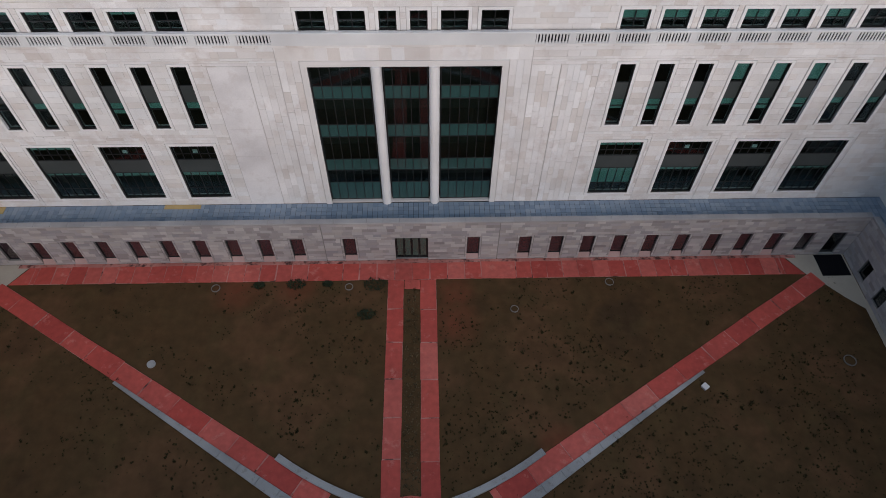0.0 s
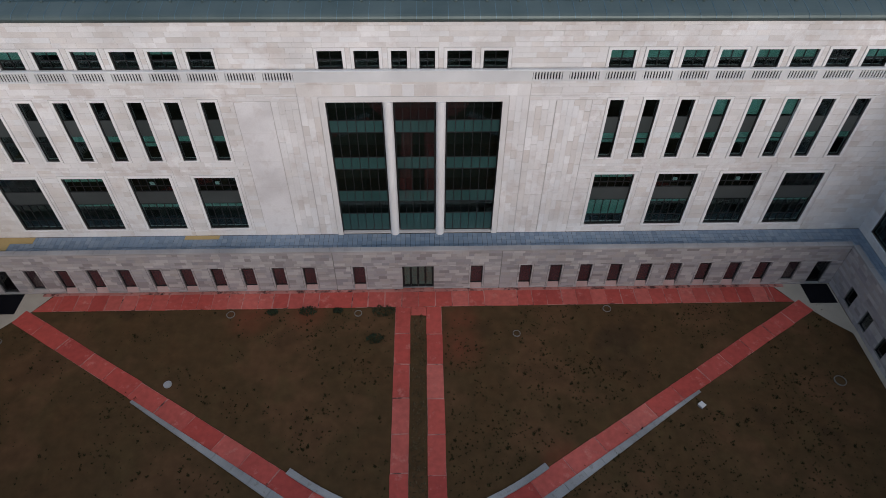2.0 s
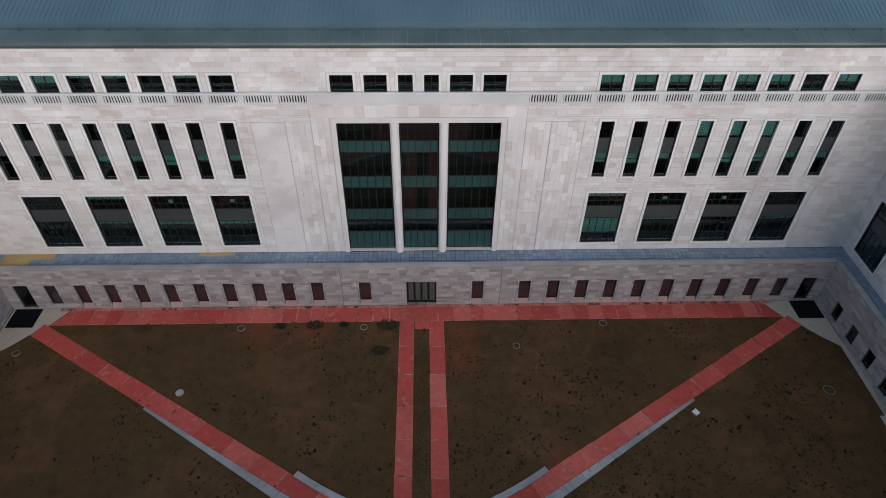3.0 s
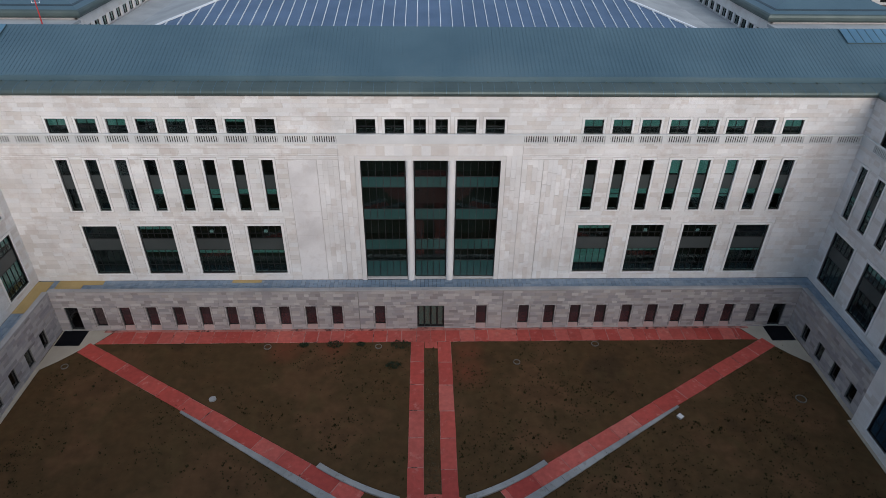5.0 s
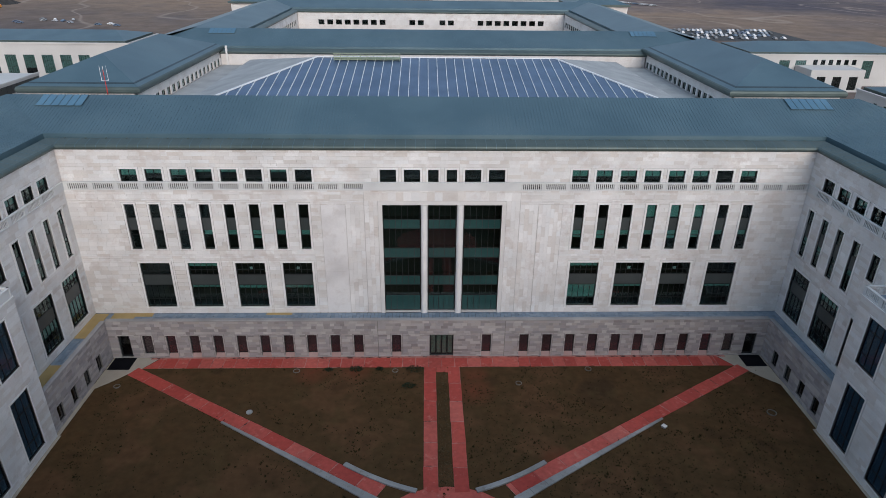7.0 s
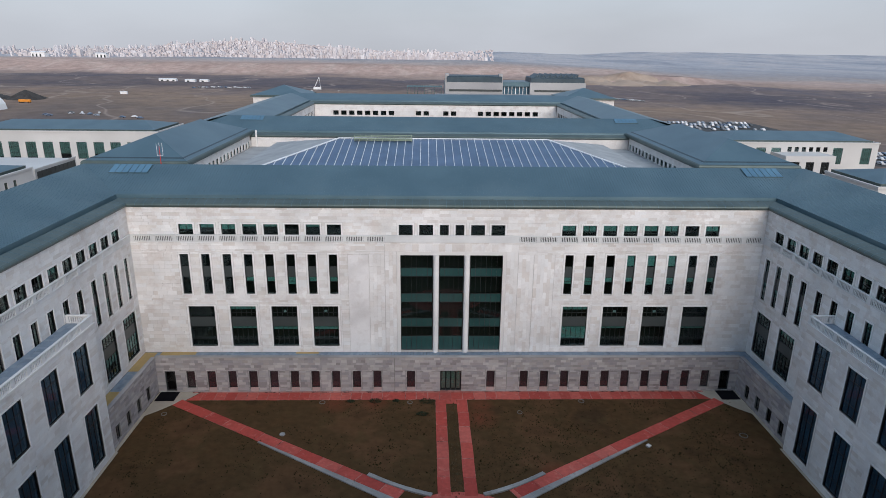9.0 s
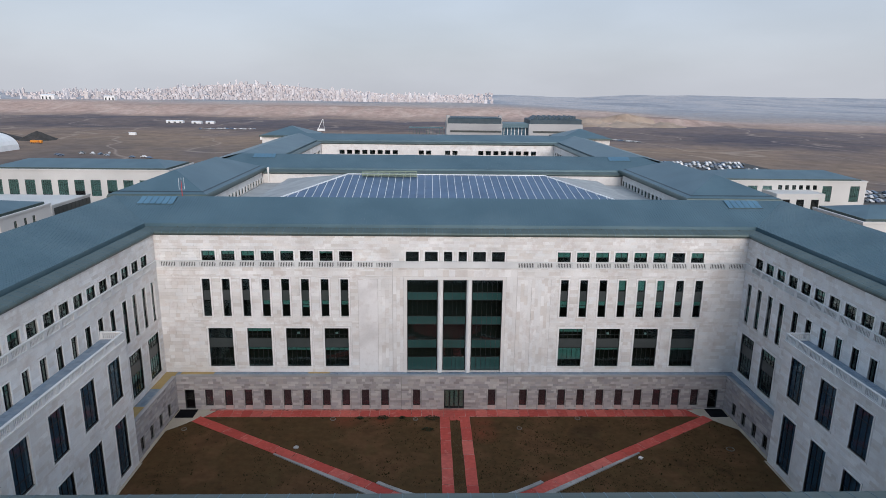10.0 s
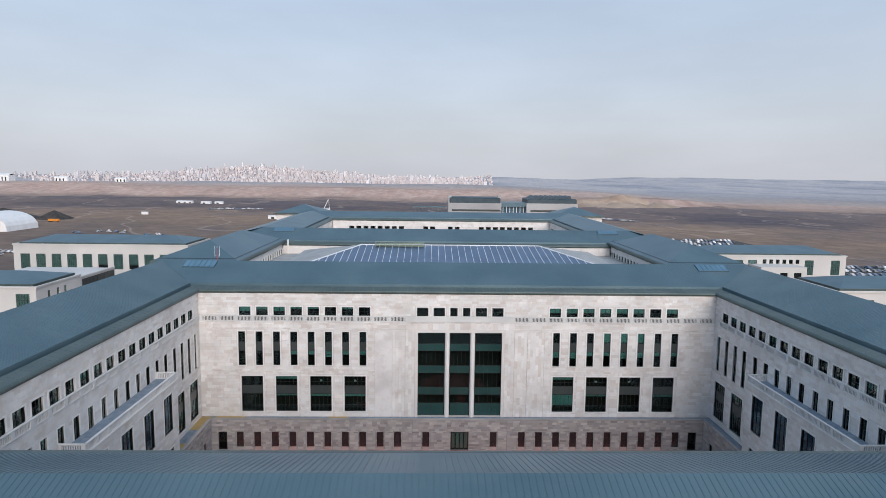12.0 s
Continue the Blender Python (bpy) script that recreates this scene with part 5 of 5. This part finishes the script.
for x in (8.5, 43.1):
    part("stair_tower", Mesh().frustum(x, x + 2.4, 374, 379, 28.0, 33.2, 0.2), HALL_STONE, hall, "small pale stair tower")
for i in range(8):
    x = 66 + 3.6 * i
    mm = Mesh()
    mm.v = [(x, 374, 31.4), (x + 3.3, 374, 31.4), (x + 3.3, 374, 33.4), (x, 396, 31.4), (x + 3.3, 396, 31.4), (x + 3.3, 396, 33.4)]
    mm.f = [(0, 1, 2), (3, 5, 4), (0, 2, 5, 3), (1, 4, 5, 2)]
    part("roof_light", mm, DARK_ROOF, hall, "sawtooth roof light")
for x0, x1 in ((11, 45), (66, 97)):
    part("window_band", Mesh().box(x0, x1, 371.7, 371.98, 22.4, 23.6), SPANDREL, hall, "dark strip window")
part("podium", Mesh().box(2, 112, 360, 371.5, -0.5, 20.8), HALL_STONE, hall, "pale podium below the hall")
frame_hall = thing("steel_canopy", "open steel canopy frame beside the hall", "canopy")
for i in range(11):
    part("post", Mesh().box(-16 + 2.2 * i, -15.7 + 2.2 * i, 376, 376.3, -0.5, 24.5), FASCIA, frame_hall)
for y in (376, 382):
    part("beam", Mesh().box(-16.4, 6.6, y, y + 0.4, 24.5, 25.2), ROOF, frame_hall)

# ---- courtyard paving ----
paving = thing("paving", "red concrete slab paths across the courtyard", "pavement", kind="structure")
chip = random.Random(77)


def slab(pts, z=0.06):
    """A slab from its four corners on the ground, with bevelled edges."""
    pts = [(x + chip.uniform(-0.045, 0.045), y + chip.uniform(-0.045, 0.045)) for x, y in pts]
    c = sum((Vector((*p, 0)) for p in pts), Vector()) / 4
    m = Mesh()
    lower = [Vector((*p, 0)) + (c - Vector((*p, 0))).normalized() * 0.05 for p in pts]
    up = [p + (c - p).normalized() * 0.03 for p in lower]
    k = [tuple(Vector((p.x, p.y, -0.08))) for p in lower] + [(p.x, p.y, z - 0.02) for p in lower] + [(p.x, p.y, z) for p in up]
    m.v = k
    for a in range(4):
        b = (a + 1) % 4
        m.f += [(a, b, 4 + b, 4 + a), (4 + a, 4 + b, 8 + b, 8 + a)]
    m.f.append((8, 9, 10, 11))
    return part("slab", m, RED, paving)


r = random.Random(8)
# strip along the main wing: joints line up with the window bays
half = [0.0, 1.7, 3.4, 5.1, 6.7] + [q for i in range(9) for q in (10.85 + 3.03 * i - 0.77, 10.85 + 3.03 * i + 0.77)]
half = [q for q in half if q < 36.0] + [36.3]
joints = [-q for q in reversed(half[1:])] + half
for a, b in zip(joints, joints[1:]):
    slab([(a, 33.0), (b, 33.0), (b, 35.05), (a, 35.05)], 0.06 + r.uniform(-0.012, 0.014))
slab([(-38.3, 33.0), (-36.3, 33.0), (-36.3, 35.05), (-36.8, 35.05)])
slab([(36.3, 33.0), (38.3, 33.0), (36.8, 35.05), (36.3, 35.05)])
# two middle paths
for a, b, js in ((-2.32, -0.78, (33.0, 29.7, 26.2, 22.6, 19.1, 15.6, 12.0)), (0.78, 2.32, (33.0, 29.6, 26.1, 22.5, 19.0, 15.4, 12.0))):
    for y1, y0 in zip(js, js[1:]):
        slab([(a, y0), (b, y0), (b, y1), (a, y1)], 0.06 + r.uniform(-0.01, 0.012))
slab([(-0.78, 31.9), (0.78, 31.9), (0.78, 33.0), (-0.78, 33.0)])
bed = Mesh()
bed.box(-36.8, 36.8, 33.03, 35.03, -0.06, 0.045)
for a, b in ((-2.30, -0.80), (0.80, 2.30)):
    bed.box(a, b, 12.0, 33.0, -0.06, 0.045)
# diagonal paths and the curbs beside them
for s in (-1, 1):
    p0, p1 = (Vector((39.35, 32.55)), Vector((6.5, 12.25))) if s > 0 else (Vector((-39.3, 32.5)), Vector((-6.55, 12.3)))
    d = (p1 - p0).normalized()
    nrm = Vector((-d.y, d.x))
    if nrm.y < 0:
        nrm = -nrm
    L = (p1 - p0).length
    q = 0.0
    while q < L - 0.3:
        q2 = min(q + r.choice((3.0, 3.3, 3.5)), L)
        c = [p0 + d * q - nrm * 0.88, p0 + d * q2 - nrm * 0.88, p0 + d * q2 + nrm * 0.88, p0 + d * q + nrm * 0.88]
        if s > 0:
            c = c[::-1]
        slab([(v.x, v.y) for v in c], 0.06 + r.uniform(-0.01, 0.012))
        q = q2
    a, b = p0 + d * 0.3, p1
    bed.beam((a.x, a.y, -0.06), (b.x, b.y, -0.06), 1.7, 0.095)
    cb = Mesh()
    for k in range(11):                        # a low wedge of curb stones that widens towards the middle
        qa, qb = 17.0 + 2.0 * k, 17.0 + 2.0 * k + 1.97
        wa, wb = 0.26 + 0.031 * (qa - 17), 0.26 + 0.031 * (qb - 17)
        foot = [p0 + d * q - nrm * o for q, o in ((qa, 0.86), (qb, 0.86), (qb, 0.86 + wb), (qa, 0.86 + wa))]
        if s < 0:
            foot = foot[::-1]
        k0 = len(cb.v)
        cb.v += [(v.x, v.y, z) for z in (-0.06, 0.13) for v in foot]
        cb.f += [tuple(k0 + i for i in f) for f in ((4, 5, 6, 7), (0, 1, 5, 4), (1, 2, 6, 5), (2, 3, 7, 6), (3, 0, 4, 7))]
    solid("curb", cb, CONCRETE, "low pale concrete curb widening along the red path", "curb", "structure")
    ci = Mesh()
    prev = None
    for k in range(9):
        t = k / 8
        px, py = 10.6 - 7.6 * t, 16.0 - 5.2 * t + 1.4 * t * t
        if prev:
            ci.beam((s * prev[0], prev[1], -0.05), (s * px, py, -0.05), 0.55, 0.24)
        prev = (px, py)
    solid("curb", ci, CONCRETE, "curved pale concrete curb", "curb", "structure")
part("bedding_layer", bed, RED_BED, paving, "pale pink mortar in the joints", kind="stuff")
pl = Mesh()
k = 24
pl.v = [(7.5 * math.cos(2 * math.pi * i / k), 6.5 + 6.3 * math.sin(2 * math.pi * i / k), 0.05) for i in range(k)]
pl.f = [tuple(range(k))]
part("plaza", pl, RED, paving, "red paving where the paths meet")
part("bedding", Mesh().box(-38.0, 38.0, 34.95, 35.36, -0.05, 0.055), RED_BED, paving, "red-dusted strip at the wall foot")

# pale aprons along the wing walls, and the corner landings with thin black slabs
for s in (-1, 1):
    ap = Mesh()
    xb = 42.64 if s < 0 else 42.36
    ap.box(min(s * 42.5, s * 42.96), max(s * 42.5, s * 42.96), 20.72, 30.0, -0.05, 0.05)
    ap.box(min(s * (xb - 0.34), s * xb), max(s * (xb - 0.34), s * xb), -6.0, 20.72, -0.05, 0.05)
    y = [(36.75, 35.36), (42.9, 35.36), (42.9, 29.6), (42.5, 28.9), (41.0, 30.3), (39.6, 31.9), (38.3, 33.0)]
    pts = [(s * a, b, 0.045) for a, b in y]
    ap.face(*(pts if s < 0 else pts[::-1]))
    solid("apron", ap, APRON, "beige concrete apron at the wall foot", "pavement", "structure")
    mt = Mesh().frustum(min(s * 39.9, s * 42.7), max(s * 39.9, s * 42.7), 32.75, 35.3, 0.05, 0.10, 0.02)
    solid("entrance_mat", mt, BLACK, "large thin black slab before a side door", "mat")


def manhole(x, y, rad, pale):
    t = thing("manhole", "round concrete manhole ring in the soil", "manhole", pose(x, y, 0))
    ring = Mesh()
    k = 20
    for a in range(k):
        c0, s0, c1, s1 = math.cos(2 * math.pi * a / k), math.sin(2 * math.pi * a / k), math.cos(2 * math.pi * (a + 1) / k), math.sin(2 * math.pi * (a + 1) / k)
        ri = rad * 0.86
        ring.face((rad * c0, rad * s0, 0.12), (rad * c1, rad * s1, 0.12), (ri * c1, ri * s1, 0.12), (ri * c0, ri * s0, 0.12))
        ring.face((rad * c0, rad * s0, -0.05), (rad * c1, rad * s1, -0.05), (rad * c1, rad * s1, 0.12), (rad * c0, rad * s0, 0.12))
        ring.face((ri * c0, ri * s0, 0.12), (ri * c1, ri * s1, 0.12), (ri * c1, ri * s1, 0.0), (ri * c0, ri * s0, 0.0))
    part("ring", ring, CONCRETE if pale else RING, t, "weathered concrete ring")
    part("cover", Mesh().tube(0, 0, -0.04, 0.10 if pale else 0.05, rad * 0.85, rad * 0.85, 20), CONCRETE if pale else SOIL, t)


for x, y, rad, pale in ((-18.57, 32.3, 0.42, 0), (-5.98, 32.25, 0.38, 0), (-22.6, 24.4, 0.37, 1), (9.53, 29.5, 0.38, 0), (18.94, 32.4, 0.42, 0), (38.69, 23.6, 0.55, 0), (-39.97, 29.4, 0.38, 0)):
    manhole(x, y, rad, pale)
bx_t = thing("junction_box", "small pale square utility box on the soil", "box", pose(25.1, 21.3, 0, 0, 0, 35))
part("body", Mesh().frustum(-0.24, 0.24, -0.24, 0.24, -0.03, 0.22, 0.03), CONCRETE, bx_t)
part("lid", Mesh().frustum(-0.27, 0.27, -0.27, 0.27, 0.222, 0.28, 0.02), TRIM, bx_t, "pale lid")


# dry tufts and a few low shrubs
def tufts(count, seed):
    r = random.Random(seed)
    m = Mesh()
    made = 0
    while made < count:
        x, y = r.uniform(-41, 41), r.uniform(2, 32.8)
        dense = 0.8 * noise.noise(Vector((x / 6, y / 6, 3.3))) + 0.8 * noise.noise(Vector((x / 1.6, y / 1.6, 9.3))) + (0.25 if x > 2 else 0.0)
        if r.random() > 0.25 + dense + (0.3 if 2 < x < 25 and y < 26 else 0) or abs(x) < 2.5 and not 0.05 < abs(x) < 0.7:
            continue
        line = 13 + (abs(x) - 6) * 20 / 32.9
        if abs(y - line) < 1.5 and abs(x) < 39.5:
            continue
        made += 1
        sz = r.uniform(0.035, 0.12) * (1.8 if r.random() < 0.10 else 1)
        for _ in range(7):
            a = r.uniform(0, 6.28)
            dx, dy = math.cos(a) * sz, math.sin(a) * sz
            hh = sz * r.uniform(0.5, 1.3)
            m.face((x - dy * 0.35, y + dx * 0.35, 0.0), (x + dy * 0.35, y - dx * 0.35, 0.0), (x + dx, y + dy, hh))
            m.face((x - dx * 0.8, y - dy * 0.8, 0.01), (x + dy * 0.6, y - dx * 0.6, hh * 0.4), (x + dx * 0.8, y + dy * 0.8, 0.02))
    solid("grass_tufts", m, TUFT, "sparse dry dark grass tufts on bare soil", "grass", "stuff")


tufts(6200, 5)
strip = Mesh()
r = random.Random(61)
for _ in range(620):
    x, y, sz = r.uniform(-0.68, 0.68), r.uniform(12.2, 31.7), r.uniform(0.05, 0.16)
    for _k in range(4):
        a = r.uniform(0, 6.28)
        dx, dy = math.cos(a) * sz, math.sin(a) * sz
        strip.face((x - dy * 0.3, y + dx * 0.3, 0.0), (x + dy * 0.3, y - dx * 0.3, 0.0), (x + dx, y + dy, sz * r.uniform(0.4, 1.2)))
solid("grass_strip", strip, DRY, "dry tan and dark grass between the two red paths", "grass", "stuff")


def shrub(x, y, rad, seed):
    r = random.Random(seed)
    m = Mesh()
    for _ in range(300):
        a, q = r.uniform(0, 6.28), rad * math.sqrt(r.random())
        px, py, pz = x + q * math.cos(a) * 1.5, y + q * math.sin(a), r.uniform(0.02, 0.35) * (1.2 - q / rad)
        b, l = r.uniform(0, 6.28), r.uniform(0.08, 0.22)
        m.face((px, py, pz), (px + l * math.cos(b), py + l * math.sin(b), pz + r.uniform(0.0, 0.18)), (px + l * 0.6 * math.cos(b + 1), py + l * 0.6 * math.sin(b + 1), pz + 0.06))
    solid("weed_clump", m, WEED, "low dark green weed clump on the soil", "weed", "stuff")


for i, (x, y, rad) in enumerate(((-3.5, 32.5, 0.75), (-11.0, 32.6, 0.6), (-4.2, 29.1, 0.55), (-14.5, 32.5, 0.35), (-8.0, 32.6, 0.3))):
    shrub(x, y, rad, 40 + i)


# ---- distance ----
def car_mesh():
    body = Mesh()
    body.frustum(-0.88, 0.88, -2.2, 2.2, 0.25, 0.85, 0.12)
    body.frustum(-0.78, 0.78, -1.25, 1.15, 0.84, 1.42, 0.30)
    gl = Mesh()
    gl.box(-0.80, 0.80, -0.95, 0.85, 0.90, 1.16)
    wheel = Mesh()
    k = 12
    wheel.v = [(sx, 0.32 * math.cos(2 * math.pi * i / k), 0.32 * math.sin(2 * math.pi * i / k)) for sx in (-0.11, 0.11) for i in range(k)]
    wheel.f = [(i, (i + 1) % k, k + (i + 1) % k, k + i) for i in range(k)] + [tuple(range(k))[::-1], tuple(range(k, 2 * k))]
    return body.data("body", CAR_PAINT), gl.data("side_glass", FRAME), wheel.data("wheel", TYRE)


car = thing("car", "parked saloon car on the car park", "car", group="parked cars")
cb_, cg_, cw_ = car_mesh()
part("body", cb_, None, car)
part("side_glass", cg_, None, car, "dark windows")
for sx in (-0.8, 0.8):
    for sy in (-1.35, 1.35):
        part("wheel", cw_, None, car, "", pose(sx, sy, 0.32))
spots = []
r = random.Random(17)
for row in range(4):
    for i in range(21):
        if r.random() < 0.74:
            spots.append((157 + 3.0 * i + row * 2, 366 + row * 13 + r.uniform(-1.2, 1.2), r.uniform(-7, 7)))
for row in range(3):
    for i in range(16):
        if r.random() < 0.85:
            spots.append((207 + 3.0 * i, 240 + row * 13 + r.uniform(-1.2, 1.2), r.uniform(-7, 7)))
for i in range(9):
    spots.append((-276 + 4.6 * i + r.uniform(-1, 1), 428 + r.uniform(-12, 12), r.uniform(0, 180)))
for i in range(3):
    spots.append((-216 + 7 * i, 408 + r.uniform(-4, 4), 80))
for row in range(2):
    for i in range(9):
        spots.append((-270 + 3.1 * i, 288 + row * 14, r.uniform(-4, 4)))
for i in range(16):
    spots.append((-282 + 4.2 * i, 752 + r.uniform(-10, 10), r.uniform(60, 120)))
for i in range(8):
    spots.append((-160 + 3.6 * i, 706 + r.uniform(-8, 8), r.uniform(0, 180)))
for i in range(22):
    spots.append((180 + 1.6 * i, 655 - 2.6 * i, 58))
for i, (x, y, a) in enumerate(spots):
    z = rise(x, y) + 0.11
    m4 = pose(x, y, z, 0, 0, a + (180 if r.random() < 0.5 else 0))
    if i == 0:
        car.matrix_basis = m4
    else:
        copy_thing(car, m4)
for x0, x1, y0, y1 in ((152, 230, 358, 414), (202, 262, 233, 275)):
    m = Mesh()
    nn = 8
    for j in range(nn + 1):
        for i in range(nn + 1):
            x, y = x0 + (x1 - x0) * i / nn, y0 + (y1 - y0) * j / nn
            m.v.append((x, y, rise(x, y) + 0.10))
    for j in range(nn):
        for i in range(nn):
            k = j * (nn + 1) + i
            m.f.append((k, k + 1, k + nn + 2, k + nn + 1))
    solid("car_park", m, ASPHALT, "grey asphalt car park", "road", "structure")


def hangar(x, y, w, length, h):
    t = thing("storage_tent", "white arched tarpaulin storage hall", "tent", pose(x, y, rise(x, y)))
    sh = Mesh()
    k = 14
    arc = [(w / 2 * math.cos(math.pi * i / k), h * math.sin(math.pi * i / k) ** 0.8) for i in range(k + 1)]
    for (a, za), (b, zb) in zip(arc, arc[1:]):
        sh.face((a, 0, za), (b, 0, zb), (b, length, zb), (a, length, za))
    part("shell", sh, TENT, t)
    e = Mesh()
    e.face(*[(a, 0.05, z) for a, z in arc])
    e.face(*[(a, length - 0.05, z) for a, z in reversed(arc)])
    part("end_wall", e, TENT, t)
    part("gate", Mesh().box(-3, 3, -0.1, 0.04, 0, 4.5), SPANDREL, t, "grey gate")


hangar(-352, 424, 46, 40, 14)


def heap(x, y, rad, h, seed, material=HEAP, label="dark spoil heap on the building site"):
    m = Mesh()
    k = 30
    for j in range(6):
        for i in range(k):
            a = 2 * math.pi * i / k
            rr = rad * (1 - j / 5) * (1 + 0.18 * noise.noise(Vector((math.cos(a) * 2, math.sin(a) * 2, seed + j * 0.4))) + 0.14 * noise.noise(Vector((math.cos(a) * 7, math.sin(a) * 7, seed + j))))
            px, py = x + rr * math.cos(a), y + rr * math.sin(a)
            m.v.append((px, py, rise(px, py) - 0.5 + h * (j / 5) ** 0.9))
    for j in range(5):
        for i in range(k):
            m.f.append((j * k + i, j * k + (i + 1) % k, (j + 1) * k + (i + 1) % k, (j + 1) * k + i))
    solid("spoil_mound", m, material, label, "heap")


heap(-372, 562, 17, 9, 1)
heap(-420, 560, 34, 11, 5)
heap(-490, 600, 45, 13, 9)
for x, y, rad, h, seed in ((235, 915, 30, 6, 21), (262, 898, 22, 5, 23), (285, 890, 34, 8, 25), (318, 900, 26, 6, 29), (348, 893, 30, 7, 33), (300, 930, 44, 9, 37)):
    heap(x, y, rad, h, seed, TAN_EARTH, "pale tan earth mound on open land")
crane = thing("mobile_crane", "small white mobile crane with a raised boom", "crane", pose(-134, 740, rise(-134, 740)))
part("carrier", Mesh().frustum(-4.5, 4.5, -1.3, 1.3, 0.0, 2.6, 0.4), TENT, crane, "white crane carrier")
part("boom", Mesh().beam((-3, 0, 2.4), (2.5, 0, 14.0), 0.7, 0.6), TENT, crane, "raised white boom")
part("stay", Mesh().beam((3.6, 0, 2.4), (2.6, 0, 14.0), 0.3, 0.3), TENT, crane)
mast = thing("light_mast", "tall thin grey light mast on the site", "mast", pose(-79, 518, rise(-79, 518)))
part("pole", Mesh().tube(0, 0, -0.5, 13.0, 0.22, 0.12, 8), CONCRETE, mast)
part("lamp_head", Mesh().frustum(-0.9, 0.9, -0.25, 0.25, 13.0, 13.3, 0.05), CONCRETE, mast)
truck = thing("truck", "orange lorry parked on the site", "truck", pose(-352, 522, rise(-352, 522)))
part("bed", Mesh().frustum(-2.5, 4.5, -1.25, 1.25, 0.9, 2.9, 0.3), ORANGE, truck)
part("cab", Mesh().frustum(4.8, 7.0, -1.2, 1.2, 0.7, 2.9, 0.4), ORANGE, truck)
for xx in (-1.5, 0.2, 5.8):
    for yy in (-1.2, 1.2):
        w3 = Mesh()
        w3.v = [(xx + 0.5 * math.cos(2 * math.pi * i / 10), yy + d, 0.5 + 0.5 * math.sin(2 * math.pi * i / 10)) for d in (-0.15, 0.15) for i in range(10)]
        w3.f = [(i, (i + 1) % 10, 10 + (i + 1) % 10, 10 + i) for i in range(10)] + [tuple(range(10)), tuple(range(10, 20))]
        part("wheel", w3, TYRE, truck)


def shed(x, y, w, d, h):
    t = thing("site_shed", "long low white site shed", "shed", pose(x, y, rise(x, y) - 0.5))
    part("wall", Mesh().box(-w / 2, w / 2, -d / 2, d / 2, 0, h), TENT, t)
    m = Mesh()
    m.face((-w / 2 - 0.3, -d / 2 - 0.3, h), (w / 2 + 0.3, -d / 2 - 0.3, h), (w / 2 + 0.3, 0, h + d * 0.15), (-w / 2 - 0.3, 0, h + d * 0.15))
    m.face((w / 2 + 0.3, d / 2 + 0.3, h), (-w / 2 - 0.3, d / 2 + 0.3, h), (-w / 2 - 0.3, 0, h + d * 0.15), (w / 2 + 0.3, 0, h + d * 0.15))
    part("roof", m, TENT, t)
    for i in range(int(w // 8)):
        part("opening", Mesh().box(-w / 2 + 3 + 8 * i, -w / 2 + 6 + 8 * i, -d / 2 - 0.06, -d / 2 + 0.02, 0.5, h * 0.7), SPANDREL, t)


for x, y, w, d, h in ((-368, 890, 24, 7, 3.2), (-336, 888, 14, 7, 3), (-318, 892, 12, 7, 3), (-318, 640, 7, 3, 3), (-378, 505, 12, 3, 2.6), (-165, 590, 10, 4, 3.5), (-1040, 1500, 60, 25, 14), (-850, 1430, 30, 15, 10), (-720, 1440, 24, 12, 9), (-1180, 1520, 60, 20, 14)):
    shed(x, y, w, d, h)


def tower(w, d, h, fl):
    """An apartment block whose storeys step in and out, with a smaller top floor."""
    m = Mesh()
    rings = [(-30, 1.0)]
    for i in range(fl):
        z = h * (i + 0.6) / fl
        rings += [(z, 1.0), (z, 1.09), (z + 1.0, 1.09), (z + 1.0, 1.0)]
    rings += [(h, 1.0), (h, 0.5), (h + 3.5, 0.5)]
    for z, k in rings:
        m.v += [(sx * w / 2 * k, sy * d / 2 * k, z) for sx, sy in ((-1, -1), (1, -1), (1, 1), (-1, 1))]
    for q in range(len(rings) - 1):
        m.f += [(4 * q + i, 4 * q + (i + 1) % 4, 4 * q + 4 + (i + 1) % 4, 4 * q + 4 + i) for i in range(4)]
    n = 4 * len(rings)
    m.f.append((n - 4, n - 3, n - 2, n - 1))
    return m.data("body", CITY)


TOWERS = [tower(9, 10, 21, 5), tower(12, 11, 27, 6), tower(9, 10, 32, 7), tower(20, 11, 14, 4), tower(8, 9, 38, 8)]
r = random.Random(23)
for i in range(270):
    px = r.uniform(-0.50, 0.02) if r.random() < 0.8 else r.uniform(-0.66, 0.085)
    y = r.uniform(2450, 4250)
    x = px * y * 1.12
    if math.hypot(x, y) > 4750:
        continue
    k = r.choices(range(5), (4, 4, 2, 6, 0.6 if -0.42 < px < -0.2 else 0.15))[0]
    if px > -0.1 and k in (2, 4):
        k = 0
    t = solid("apartment_block", TOWERS[k], CITY, "distant pale apartment block on the horizon", "building", at=pose(x, y, rise(x, y), 0, 0, r.uniform(-25, 25)), group="city skyline")
m = Mesh()
for i in range(5200):
    px = r.gauss(-0.2, 0.16)
    if px > 0.09 or px < -0.66:
        continue
    y = r.uniform(2300, 4250)
    x = px * y * 1.12
    z = rise(x, y)
    w, d, h = r.uniform(2.5, 6), r.uniform(4, 8), r.uniform(5, 15)
    if math.hypot(x, y) < 4750:
        m.box(x - w, x + w, y - d, y + d, z - 10, z + h)
solid("city_blocks", m, CITY_STUFF, "dense pale low houses of a far city", "buildings", "stuff")
